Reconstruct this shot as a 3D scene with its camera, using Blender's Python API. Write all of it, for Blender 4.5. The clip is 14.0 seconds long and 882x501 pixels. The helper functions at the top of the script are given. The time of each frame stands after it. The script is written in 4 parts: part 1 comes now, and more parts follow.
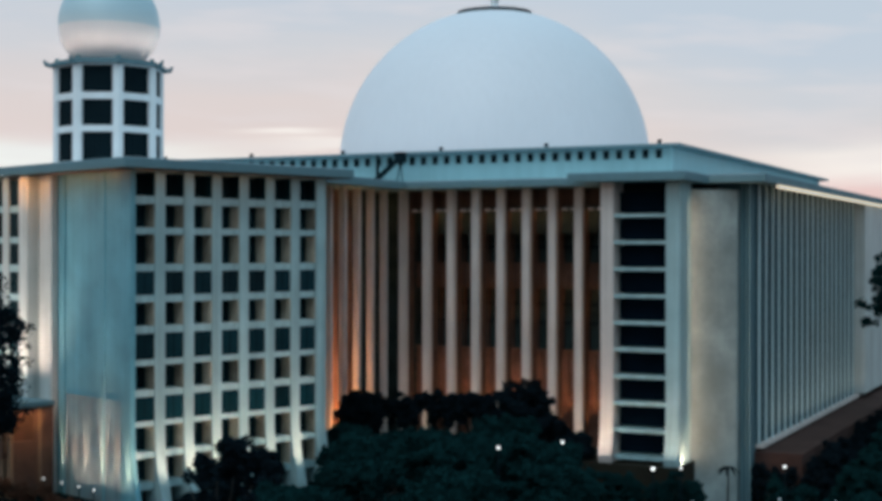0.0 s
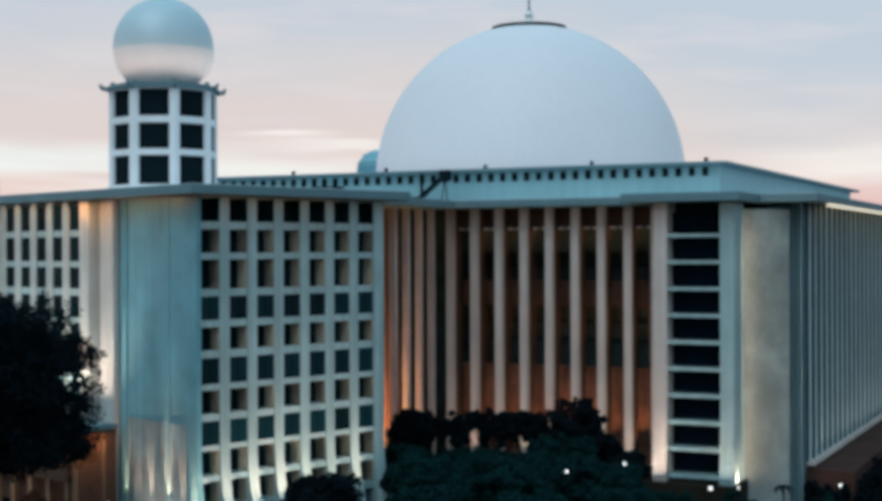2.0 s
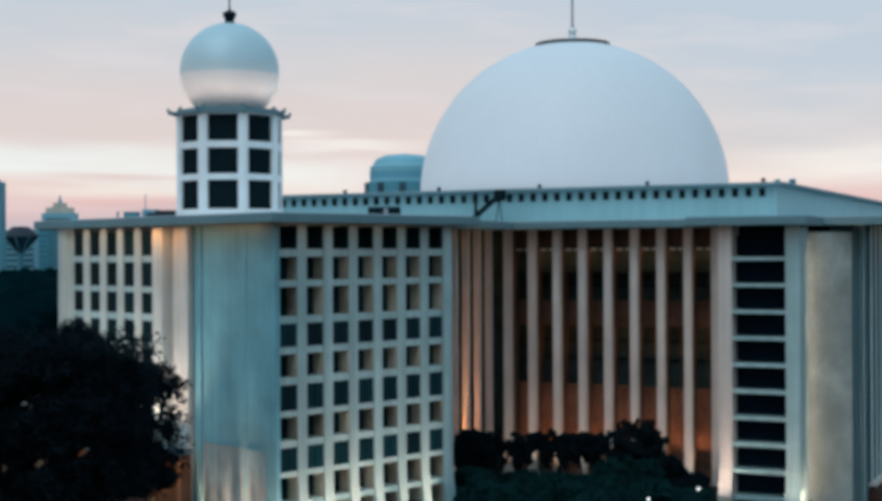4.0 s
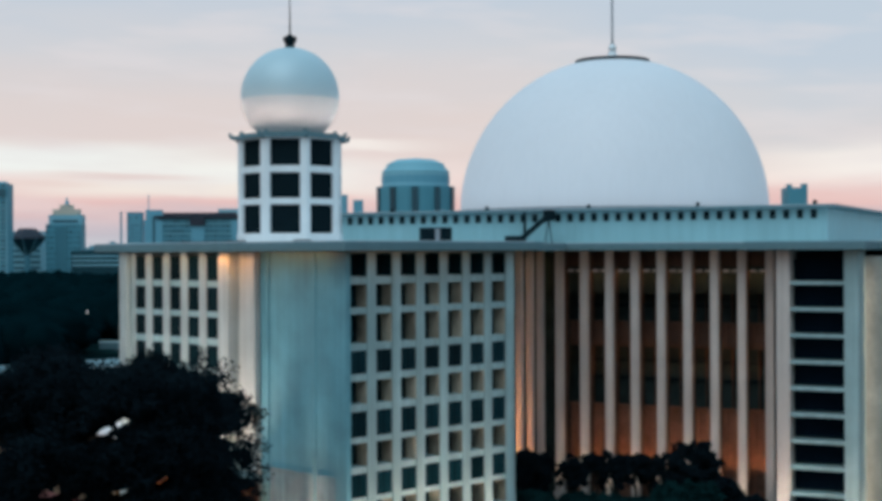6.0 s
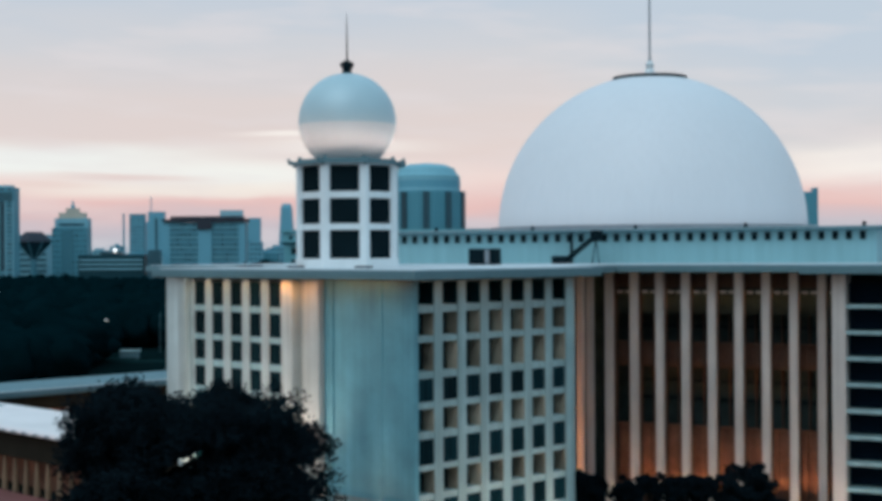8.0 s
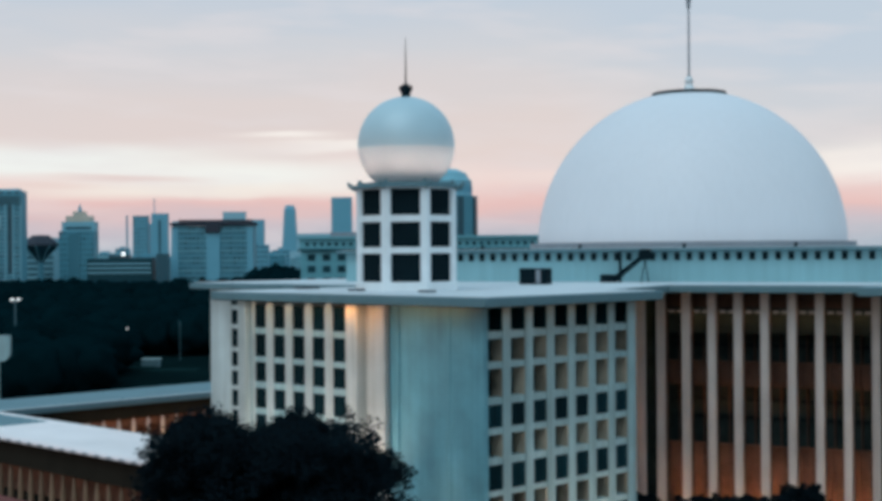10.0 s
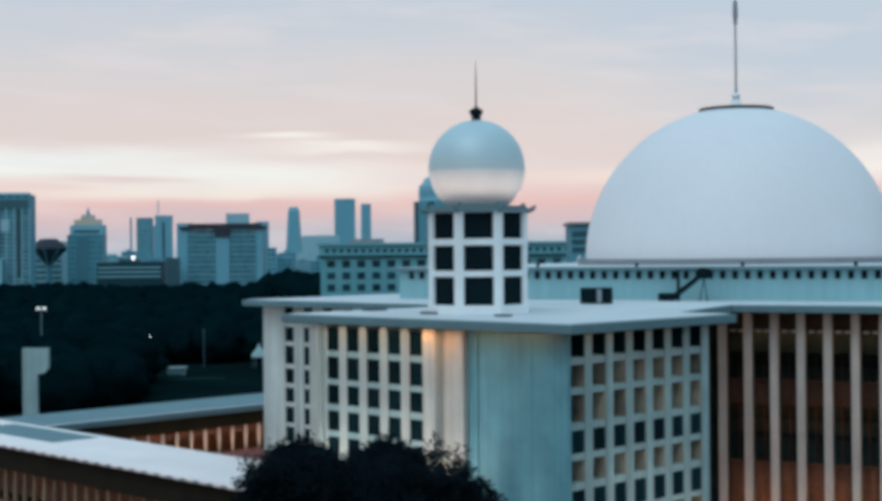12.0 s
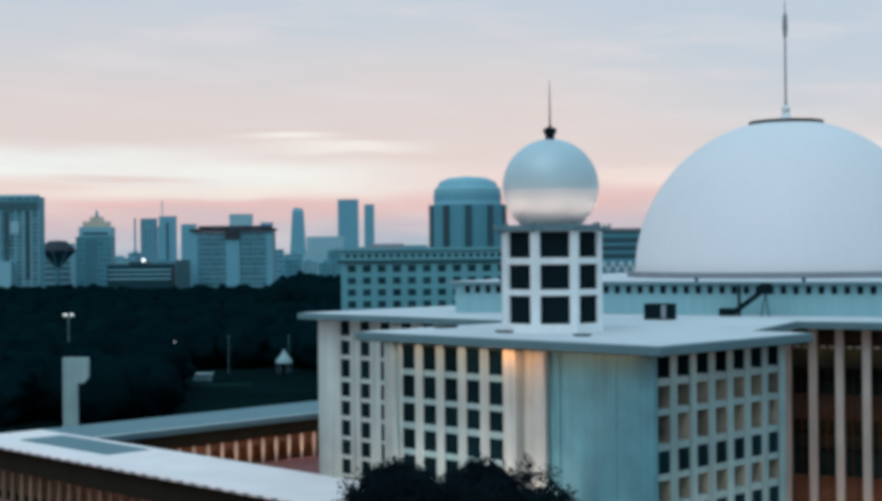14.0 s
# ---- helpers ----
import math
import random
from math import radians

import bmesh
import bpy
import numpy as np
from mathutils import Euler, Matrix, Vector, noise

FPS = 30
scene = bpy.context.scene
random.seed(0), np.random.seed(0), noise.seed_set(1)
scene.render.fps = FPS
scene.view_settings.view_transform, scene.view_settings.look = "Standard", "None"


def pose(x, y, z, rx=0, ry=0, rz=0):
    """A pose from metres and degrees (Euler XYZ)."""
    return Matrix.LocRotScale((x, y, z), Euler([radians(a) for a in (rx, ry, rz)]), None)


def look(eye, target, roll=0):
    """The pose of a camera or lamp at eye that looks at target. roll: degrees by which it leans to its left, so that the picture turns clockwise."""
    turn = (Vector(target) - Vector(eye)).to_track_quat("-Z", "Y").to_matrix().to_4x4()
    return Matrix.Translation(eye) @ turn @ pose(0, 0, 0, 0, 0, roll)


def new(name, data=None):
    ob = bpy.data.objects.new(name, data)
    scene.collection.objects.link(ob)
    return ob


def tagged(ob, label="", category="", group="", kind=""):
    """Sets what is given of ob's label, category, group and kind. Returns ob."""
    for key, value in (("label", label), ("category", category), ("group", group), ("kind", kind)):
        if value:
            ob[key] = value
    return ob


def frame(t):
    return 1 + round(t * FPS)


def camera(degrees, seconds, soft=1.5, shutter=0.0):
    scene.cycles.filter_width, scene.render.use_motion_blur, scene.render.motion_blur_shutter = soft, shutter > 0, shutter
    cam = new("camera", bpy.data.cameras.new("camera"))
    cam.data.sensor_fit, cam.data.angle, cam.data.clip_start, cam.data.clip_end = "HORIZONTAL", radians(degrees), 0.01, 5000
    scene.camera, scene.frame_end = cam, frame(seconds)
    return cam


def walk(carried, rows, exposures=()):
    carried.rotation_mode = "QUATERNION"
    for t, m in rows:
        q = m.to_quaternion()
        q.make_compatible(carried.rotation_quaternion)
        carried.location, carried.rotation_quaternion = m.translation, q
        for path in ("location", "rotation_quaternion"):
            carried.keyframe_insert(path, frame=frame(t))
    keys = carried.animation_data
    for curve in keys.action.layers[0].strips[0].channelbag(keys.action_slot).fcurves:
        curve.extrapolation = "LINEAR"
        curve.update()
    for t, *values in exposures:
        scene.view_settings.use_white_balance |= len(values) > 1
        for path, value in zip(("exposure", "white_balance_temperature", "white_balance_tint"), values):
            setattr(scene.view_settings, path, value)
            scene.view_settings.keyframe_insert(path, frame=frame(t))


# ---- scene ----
cam = camera(34.82, 14.0, soft=4.2)
EYE = 21.0
ROWS = [
    (0.0, 0.000, 0.000, 0.000, -0.000, 0.042, -0.050),
    (0.5, -1.017, -0.122, 0.442, 0.005, 0.042, 0.040),
    (1.0, -2.353, -0.306, 0.939, 0.010, 0.068, 0.140),
    (1.5, -3.684, -0.498, 1.332, -0.010, 0.094, 0.180),
    (2.0, -5.221, -0.708, 1.865, -0.005, 0.099, 0.230),
    (2.5, -6.626, -0.874, 2.330, 0.021, 0.110, 0.280),
    (3.0, -8.400, -1.057, 2.946, -0.000, 0.120, 0.320),
    (5.5, -15.755, -2.001, 5.855, 0.031, 0.099, 0.250),
    (6.0, -17.269, -2.193, 6.489, 0.037, 0.104, 0.240),
    (6.5, -18.587, -2.341, 7.054, 0.031, 0.089, 0.250),
    (7.0, -20.091, -2.542, 7.684, 0.042, 0.110, 0.260),
    (7.5, -21.373, -2.708, 8.267, 0.042, 0.110, 0.310),
    (8.0, -22.855, -2.918, 8.901, 0.042, 0.110, 0.360),
    (10.5, -30.246, -3.591, 11.737, 0.089, 0.130, 0.480),
    (11.0, -32.034, -3.783, 12.339, 0.094, 0.130, 0.510),
    (11.5, -33.630, -3.966, 12.846, 0.104, 0.146, 0.500),
    (12.0, -35.495, -4.141, 13.420, 0.115, 0.151, 0.550),
    (12.5, -37.146, -4.246, 13.894, 0.125, 0.157, 0.570),
    (13.0, -39.116, -4.412, 14.423, 0.125, 0.151, 0.570),
    (13.5, -40.826, -4.560, 14.879, 0.136, 0.141, 0.580),
    (14.0, -42.796, -4.753, 15.335, 0.151, 0.151, 0.550),
]
walk(cam, [(t, pose(x, y, EYE + z, 90 + pitch, roll, yaw)) for t, x, y, z, yaw, pitch, roll in ROWS])

# ---------- world, fill lamp ----
world = bpy.data.worlds.new("dusk_sky")
scene.world = world
world.use_nodes = True
wn, wl = world.node_tree.nodes, world.node_tree.links
wn.clear()


def wmath(op, a, b=None, c=None):
    n = wn.new("ShaderNodeMath")
    n.operation = op
    for i, v in enumerate((a, b, c)):
        if v is None:
            continue
        if isinstance(v, (int, float)):
            n.inputs[i].default_value = v
        else:
            wl.new(v, n.inputs[i])
    return n.outputs[0]


def wmix(fac, a, b, blend="MIX"):
    n = wn.new("ShaderNodeMix")
    n.data_type, n.blend_type = "RGBA", blend
    for sock, v in ((n.inputs[0], fac), (n.inputs[6], a), (n.inputs[7], b)):
        if isinstance(v, (int, float, tuple)):
            sock.default_value = v
        else:
            wl.new(v, sock)
    return n.outputs[2]


def srgb(r, g, b):
    return tuple((c / 255 / 12.92) if c < 10 else ((c / 255 + 0.055) / 1.055) ** 2.4 for c in (r, g, b)) + (1.0,)


tc = wn.new("ShaderNodeTexCoord")
sep = wn.new("ShaderNodeSeparateXYZ")
wl.new(tc.outputs["Generated"], sep.inputs[0])
elev = wmath("ARCSINE", sep.outputs[2])
elev = wmath("MULTIPLY", elev, 57.2958)
azim = wmath("MULTIPLY", wmath("ARCTAN2", sep.outputs[0], sep.outputs[1]), 57.2958)
# cloud texture: long flat streaks
cmb = wn.new("ShaderNodeCombineXYZ")
wl.new(wmath("MULTIPLY", azim, 0.11), cmb.inputs[0])
wl.new(wmath("MULTIPLY", elev, 0.75), cmb.inputs[1])
nz = wn.new("ShaderNodeTexNoise")
wl.new(cmb.outputs[0], nz.inputs["Vector"])
nz.inputs["Scale"].default_value = 1.0
nz.inputs["Detail"].default_value = 5.0
nz.inputs["Roughness"].default_value = 0.5
nz.inputs["Distortion"].default_value = 0.4
wob = wmath("MULTIPLY", wmath("SUBTRACT", nz.outputs[0], 0.5), 2.2)
cool = wmath("MINIMUM", wmath("MAXIMUM", wmath("MULTIPLY", wmath("SUBTRACT", azim, 4.0), 0.3), 0.0), 3.0)
e2 = wmath("ADD", wmath("ADD", elev, wob), wmath("MULTIPLY", cool, wmath("MINIMUM", wmath("MAXIMUM", wmath("SUBTRACT", elev, 3.0), 0.0), 1.0)))
ramp = wn.new("ShaderNodeValToRGB")
mr = wn.new("ShaderNodeMapRange")
mr.inputs[1].default_value, mr.inputs[2].default_value = -2.0, 90.0
wl.new(e2, mr.inputs[0])
wl.new(mr.outputs[0], ramp.inputs[0])
STOPS = [(-2, (150, 166, 180)), (0.3, (172, 188, 202)), (1.2, (202, 192, 201)), (2.0, (230, 192, 190)), (3.0, (234, 210, 208)),
         (4.2, (225, 210, 208)), (6.0, (220, 210, 210)), (8.2, (208, 209, 215)), (10.5, (192, 204, 218)), (16, (187, 203, 218)),
         (30, (162, 204, 226)), (90, (146, 199, 226))]
while len(ramp.color_ramp.elements) < len(STOPS):
    ramp.color_ramp.elements.new(0.5)
for el, (deg, rgb) in zip(ramp.color_ramp.elements, STOPS):
    el.position = (deg + 2) / 92
for el, (deg, rgb) in zip(ramp.color_ramp.elements, STOPS):
    el.color = srgb(*rgb)
sky_col = ramp.outputs[0]


def streak(az, el, wa, we, amount, tint):
    """One long glowing cloud bank low over the horizon."""
    global sky_col
    a = wmath("POWER", wmath("ABSOLUTE", wmath("DIVIDE", wmath("SUBTRACT", azim, az), wa)), 2.0)
    e = wmath("POWER", wmath("ABSOLUTE", wmath("DIVIDE", wmath("SUBTRACT", wmath("ADD", elev, wmath("MULTIPLY", wob, 0.5)), el), we)), 3.6)
    g = wmath("EXPONENT", wmath("MULTIPLY", wmath("ADD", a, e), -1.0))
    sky_col = wmix(wmath("MULTIPLY", g, amount), sky_col, srgb(*tint))


streak(-16.5, 3.75, 8.2, 0.72, 1.0, (239, 244, 242))
streak(-8.2, 3.1, 6.8, 0.7, 1.0, (241, 243, 240))
streak(-6.3, 4.85, 1.7, 0.17, 0.9, (246, 240, 236))
streak(-4.0, 4.38, 3.0, 0.24, 0.85, (245, 239, 235))
streak(-10.5, 2.55, 6.0, 0.34, 0.9, (242, 234, 226))
streak(9.0, 3.0, 6.0, 0.36, 0.5, (246, 234, 226))
streak(18.0, 3.5, 5.5, 0.8, 0.95, (246, 241, 237))
streak(-12.6, 3.08, 2.8, 0.17, 0.75, (224, 198, 194))
streak(-15.5, 2.75, 1.8, 0.12, 0.4, (226, 200, 196))
cmb2 = wn.new("ShaderNodeCombineXYZ")
wl.new(wmath("ADD", wmath("MULTIPLY", azim, 0.2), wmath("MULTIPLY", elev, 0.25)), cmb2.inputs[0])
wl.new(wmath("MULTIPLY", elev, 1.1), cmb2.inputs[1])
nz2 = wn.new("ShaderNodeTexNoise")
wl.new(cmb2.outputs[0], nz2.inputs["Vector"])
nz2.inputs["Scale"].default_value, nz2.inputs["Detail"].default_value = 0.8, 6.0
fac2 = wmath("MINIMUM", wmath("MAXIMUM", wmath("MULTIPLY", wmath("SUBTRACT", nz2.outputs[0], 0.48), 2.2), 0.0), 0.4)
sky_col = wmix(fac2, sky_col, srgb(226, 219, 222))
nish = wn.new("ShaderNodeTexSky")
nish.sky_type = "NISHITA"
nish.sun_disc = False
nish.sun_elevation, nish.sun_rotation = radians(3.0), radians(-141.0)
sky_sum = wmix(1.0, sky_col, wmix(1.0, nish.outputs[0], (0.012, 0.012, 0.012, 1), "MULTIPLY"), "ADD")
bg = wn.new("ShaderNodeBackground")
bg.inputs["Strength"].default_value = 0.98
wl.new(sky_sum, bg.inputs["Color"])
wo = wn.new("ShaderNodeOutputWorld")
wl.new(bg.outputs[0], wo.inputs[0])

# added broad cool fill from in front; the sun itself has set
sun_data = bpy.data.lights.new("dusk_fill", "SUN")
sun_data.energy, sun_data.angle, sun_data.color = 0.82, radians(40), (0.90, 0.96, 1.0)
sun = new("dusk_fill", sun_data)
sun.matrix_world = look((-29, -55, 84), (0, 0, 0))


def lamp_area(name, at, to, sx, sy, watts, colour, spread=180):
    d = bpy.data.lights.new(name, "AREA")
    d.shape, d.size, d.size_y, d.energy, d.color, d.spread = "RECTANGLE", sx, sy, watts, colour, radians(spread)
    ob = new(name, d)
    ob.matrix_world = look(at, to)
    return ob


def lamp_spot(name, at, to, watts, colour, angle=70, blend=0.8, size=0.25):
    d = bpy.data.lights.new(name, "SPOT")
    d.energy, d.color, d.spot_size, d.spot_blend, d.shadow_soft_size = watts, colour, radians(angle), blend, size
    ob = new(name, d)
    ob.matrix_world = look(at, to)
    return ob


WARM, ORANGE, PALE = (1.0, 0.66, 0.40), (1.0, 0.46, 0.19), (1.0, 0.76, 0.58)


# ---------- materials ----------
def material(name, colour, rough=0.7, metal=0.0, vary=0.25, scale=0.35, fine=6.0, streaks=0.0, bump=0.15, tint=None, per_object=0.0, emit=None, spec=0.5):
    m = bpy.data.materials.new(name)
    m.use_nodes = True
    nt = m.node_tree
    n, l = nt.nodes, nt.links
    b = n["Principled BSDF"]
    b.inputs["Roughness"].default_value, b.inputs["Metallic"].default_value = rough, metal
    b.inputs["Specular IOR Level"].default_value = spec
    if emit:
        b.inputs["Base Color"].default_value = (*colour, 1)
        b.inputs["Emission Color"].default_value, b.inputs["Emission Strength"].default_value = (*colour, 1), emit
        return m
    geo = n.new("ShaderNodeNewGeometry")
    big = n.new("ShaderNodeTexNoise")
    big.inputs["Scale"].default_value, big.inputs["Detail"].default_value = scale, 6
    l.new(geo.outputs["Position"], big.inputs["Vector"])
    small = n.new("ShaderNodeTexNoise")
    small.inputs["Scale"].default_value, small.inputs["Detail"].default_value = fine, 4
    l.new(geo.outputs["Position"], small.inputs["Vector"])

    def math_(op, a, b_):
        k = n.new("ShaderNodeMath")
        k.operation = op
        for i, v in enumerate((a, b_)):
            if isinstance(v, (int, float)):
                k.inputs[i].default_value = v
            else:
                l.new(v, k.inputs[i])
        return k.outputs[0]

    f = math_("ADD", math_("MULTIPLY", math_("SUBTRACT", big.outputs[0], 0.5), 2.2 * vary), math_("MULTIPLY", math_("SUBTRACT", small.outputs[0], 0.5), 0.8 * vary))
    if streaks:
        mp = n.new("ShaderNodeMapping")
        mp.inputs["Scale"].default_value = (1.6, 1.6, 0.05)
        l.new(geo.outputs["Position"], mp.inputs["Vector"])
        st = n.new("ShaderNodeTexNoise")
        st.inputs["Scale"].default_value, st.inputs["Detail"].default_value = 1.0, 7
        l.new(mp.outputs[0], st.inputs["Vector"])
        f = math_("ADD", f, math_("MULTIPLY", math_("SUBTRACT", st.outputs[0], 0.5), 2.0 * streaks))
    if per_object:
        oi = n.new("ShaderNodeObjectInfo")
        f = math_("ADD", f, math_("MULTIPLY", math_("SUBTRACT", oi.outputs["Random"], 0.5), per_object))
    f = math_("ADD", f, 1.0)
    mx = n.new("ShaderNodeMix")
    mx.data_type, mx.blend_type = "RGBA", "MULTIPLY"
    mx.inputs[0].default_value = 1.0
    mx.inputs[6].default_value = (*colour, 1)
    comb = n.new("ShaderNodeCombineColor")
    for i in range(3):
        l.new(f, comb.inputs[i])
    l.new(comb.outputs[0], mx.inputs[7])
    out = mx.outputs[2]
    if tint:
        t2 = n.new("ShaderNodeMix")
        t2.data_type = "RGBA"
        tn = n.new("ShaderNodeTexNoise")
        tn.inputs["Scale"].default_value, tn.inputs["Detail"].default_value = scale * 0.6, 5
        l.new(geo.outputs["Position"], tn.inputs["Vector"])
        l.new(math_("MULTIPLY", math_("SUBTRACT", tn.outputs[0], 0.45), 3.0), t2.inputs[0])
        t2.clamp_factor = True
        l.new(out, t2.inputs[6])
        t2.inputs[7].default_value = (*tint, 1)
        out = t2.outputs[2]
    l.new(out, b.inputs["Base Color"])
    if bump:
        bp = n.new("ShaderNodeBump")
        bp.inputs["Strength"].default_value, bp.inputs["Distance"].default_value = bump, 0.05
        l.new(small.outputs[0], bp.inputs["Height"])
        l.new(bp.outputs[0], b.inputs["Normal"])
    return m


M = {
    # white marble with the teal ambient shade put into its colour; panel is darker still
    "marble": material("teal_shade_marble", (0.295, 0.455, 0.475), 0.45, vary=0.25, scale=0.25, streaks=0.5, tint=(0.205, 0.345, 0.365)),
    "panel": material("shaded_stained_marble", (0.122, 0.355, 0.43), 0.5, vary=0.42, scale=0.3, streaks=0.3, tint=(0.11, 0.29, 0.35)),
    "tan": material("weathered_stone", (0.225, 0.295, 0.295), 0.7, vary=0.6, scale=0.35, fine=2.5, streaks=0.2, tint=(0.145, 0.19, 0.19)),
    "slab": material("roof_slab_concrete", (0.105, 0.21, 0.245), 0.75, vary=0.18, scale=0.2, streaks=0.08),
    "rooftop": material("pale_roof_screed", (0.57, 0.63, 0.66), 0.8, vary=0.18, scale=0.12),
    "roofdark": material("grey_roof_felt", (0.22, 0.25, 0.28), 0.85, vary=0.2),
    "attic": material("painted_parapet", (0.225, 0.465, 0.52), 0.6, vary=0.12, scale=0.15, streaks=0.16),
    "dome": material("dome_white_tiles", (0.74, 0.765, 0.80), 0.5, metal=0.0, vary=0.04, scale=0.1, streaks=0.04, bump=0.03),
    "steel": material("brushed_steel_dome", (0.46, 0.63, 0.69), 0.5, metal=0.15, vary=0.06, scale=0.3, bump=0.03),
    # paler copy of the ball's steel, with light from below put into it
    "drum": material("lit_lower_steel", (0.66, 0.695, 0.715), 0.5, metal=0.0, vary=0.06, scale=0.5, bump=0.03),
    "white": material("white_paint", (0.74, 0.83, 0.86), 0.5, vary=0.1, scale=0.5, streaks=0.12),
    "glass": material("dark_glass", (0.0042, 0.016, 0.0205), 0.3, vary=0.4, scale=0.8, bump=0.02, per_object=0.7, spec=0.02),
    "teal": material("teal_tinted_glass", (0.003, 0.021, 0.029), 0.3, vary=0.3, scale=0.8, bump=0.02, per_object=0.8, spec=0.08),
    # warm light from inside is put into this beige reveal colour
    "beige": material("warm_lit_reveal", (0.35, 0.315, 0.245), 0.7, vary=0.5, scale=0.8, per_object=0.9),
    "dark": material("dark_metal", (0.0045, 0.014, 0.019), 0.7, metal=0.0, vary=0.3, spec=0.04),
    # darkness of unlit rooms, painted near-black on solid bodies
    "void": material("unlit_interior", (0.007, 0.013, 0.016), 0.95, vary=0.3, spec=0.05),
    "terra": material("terracotta_screen", (0.14, 0.070, 0.046), 0.8, vary=0.95, scale=0.28, fine=2.0, streaks=0.4),
    "brick": material("red_brown_paving", (0.20, 0.072, 0.068), 0.85, vary=0.3, scale=0.2),
    "column": material("grey_stone_column", (0.52, 0.485, 0.455), 0.6, vary=0.2, scale=0.3, streaks=0.3),
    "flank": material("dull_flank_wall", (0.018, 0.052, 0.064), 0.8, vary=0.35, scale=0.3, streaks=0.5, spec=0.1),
    "joint": material("dark_joint_stone", (0.045, 0.115, 0.14), 0.8, vary=0.3, scale=0.3, streaks=0.3),
    "strip": material("eaves_strip_glow", (1.0, 0.86, 0.66), emit=0.55),
    "fin": material("grey_metal_fin", (0.48, 0.66, 0.69), 0.45, metal=0.1, vary=0.16, scale=0.3, streaks=0.35),
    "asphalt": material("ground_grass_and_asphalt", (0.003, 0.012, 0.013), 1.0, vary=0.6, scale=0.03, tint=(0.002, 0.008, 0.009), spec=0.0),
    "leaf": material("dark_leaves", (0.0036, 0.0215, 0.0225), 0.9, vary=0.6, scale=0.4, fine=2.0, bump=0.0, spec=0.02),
    "bark": material("dark_damp_bark", (0.013, 0.015, 0.013), 0.9, vary=0.3, scale=1.0),
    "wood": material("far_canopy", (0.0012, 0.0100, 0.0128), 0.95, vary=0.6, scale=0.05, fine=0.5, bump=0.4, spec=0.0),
    # the same marble again, with floodlight put into a paler colour
    "cream": material("lit_cream_marble", (0.43, 0.505, 0.50), 0.5, vary=0.25, scale=0.25, streaks=0.5),
    "inner": material("dark_inner_wall", (0.026, 0.045, 0.045), 0.7, vary=0.7, scale=0.5, fine=3.0, spec=0.1),
    # distance haze is mixed into the base colour of these far windows
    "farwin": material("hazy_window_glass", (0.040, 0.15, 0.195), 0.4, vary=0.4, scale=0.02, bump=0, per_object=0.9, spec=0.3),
    "dusky": material("dim_terracotta", (0.080, 0.045, 0.031), 0.8, vary=0.6, scale=0.5, fine=3.0),
    "dusk2": material("dark_red_brown_wall", (0.055, 0.032, 0.027), 0.9, vary=0.5, scale=0.3, fine=2.0, spec=0.1),
    "dado": material("grimy_lower_marble", (0.165, 0.30, 0.335), 0.75, vary=0.45, scale=0.5, streaks=0.6, tint=(0.17, 0.20, 0.195)),
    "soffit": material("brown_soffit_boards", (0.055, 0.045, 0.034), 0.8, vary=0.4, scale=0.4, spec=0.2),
    # golden light on the far crown is put into this base colour
    "crown": material("lit_pale_crown", (0.52, 0.52, 0.44), 0.7, vary=0.2, scale=0.05, bump=0),
    "lawn": material("grey_green_lawn", (0.010, 0.034, 0.036), 0.95, vary=0.7, scale=0.15, fine=1.0, spec=0.0),
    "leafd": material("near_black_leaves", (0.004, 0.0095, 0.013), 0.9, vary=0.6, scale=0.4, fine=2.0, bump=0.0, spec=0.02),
    # warm lamplight on the shrubs is put into this brown leaf colour
    "leafb": material("lamplit_brown_leaves", (0.085, 0.045, 0.03), 0.9, vary=0.6, scale=0.8, fine=3.0, bump=0.0, spec=0.05),
    "mast": material("grey_mast_paint", (0.22, 0.26, 0.29), 0.5, vary=0.15, scale=0.5),
    "roofwhite": material("white_roof_coating", (0.87, 0.80, 0.795), 0.8, vary=0.12, scale=0.15),
    "blackglass": material("black_stair_glass", (0.0028, 0.0085, 0.016), 0.4, vary=0.4, bump=0.0, spec=0.0),
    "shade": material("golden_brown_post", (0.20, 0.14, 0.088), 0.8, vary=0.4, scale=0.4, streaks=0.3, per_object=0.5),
    "bulb": material("lamp_glow_white", (0.93, 0.96, 0.95), emit=1.5),
    # distance haze is put into these base colours, paler and bluer than the walls
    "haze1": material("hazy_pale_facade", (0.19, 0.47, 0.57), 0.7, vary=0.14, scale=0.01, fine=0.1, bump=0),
    "haze2": material("haze_tinted_facade", (0.07, 0.295, 0.385), 0.6, vary=0.2, scale=0.012, fine=0.1, bump=0),
    "haze3": material("haze_blue_tower", (0.12, 0.38, 0.50), 0.7, vary=0.1, scale=0.01, fine=0.1, bump=0),
    "brown": material("shadow_brown", (0.019, 0.018, 0.013), 0.9, vary=0.4, scale=0.3, spec=0.1),
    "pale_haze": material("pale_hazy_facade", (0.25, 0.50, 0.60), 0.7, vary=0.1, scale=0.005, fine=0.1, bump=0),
    "deepwin": material("dark_hotel_window", (0.010, 0.052, 0.070), 0.4, vary=0.3, scale=0.05, bump=0, per_object=0.7, spec=0.1),
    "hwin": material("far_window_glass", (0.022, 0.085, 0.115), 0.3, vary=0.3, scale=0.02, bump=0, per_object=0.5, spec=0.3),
    "redroof": material("dark_slate_red_roof", (0.020, 0.031, 0.048), 0.8, vary=0.2, scale=0.02, bump=0),
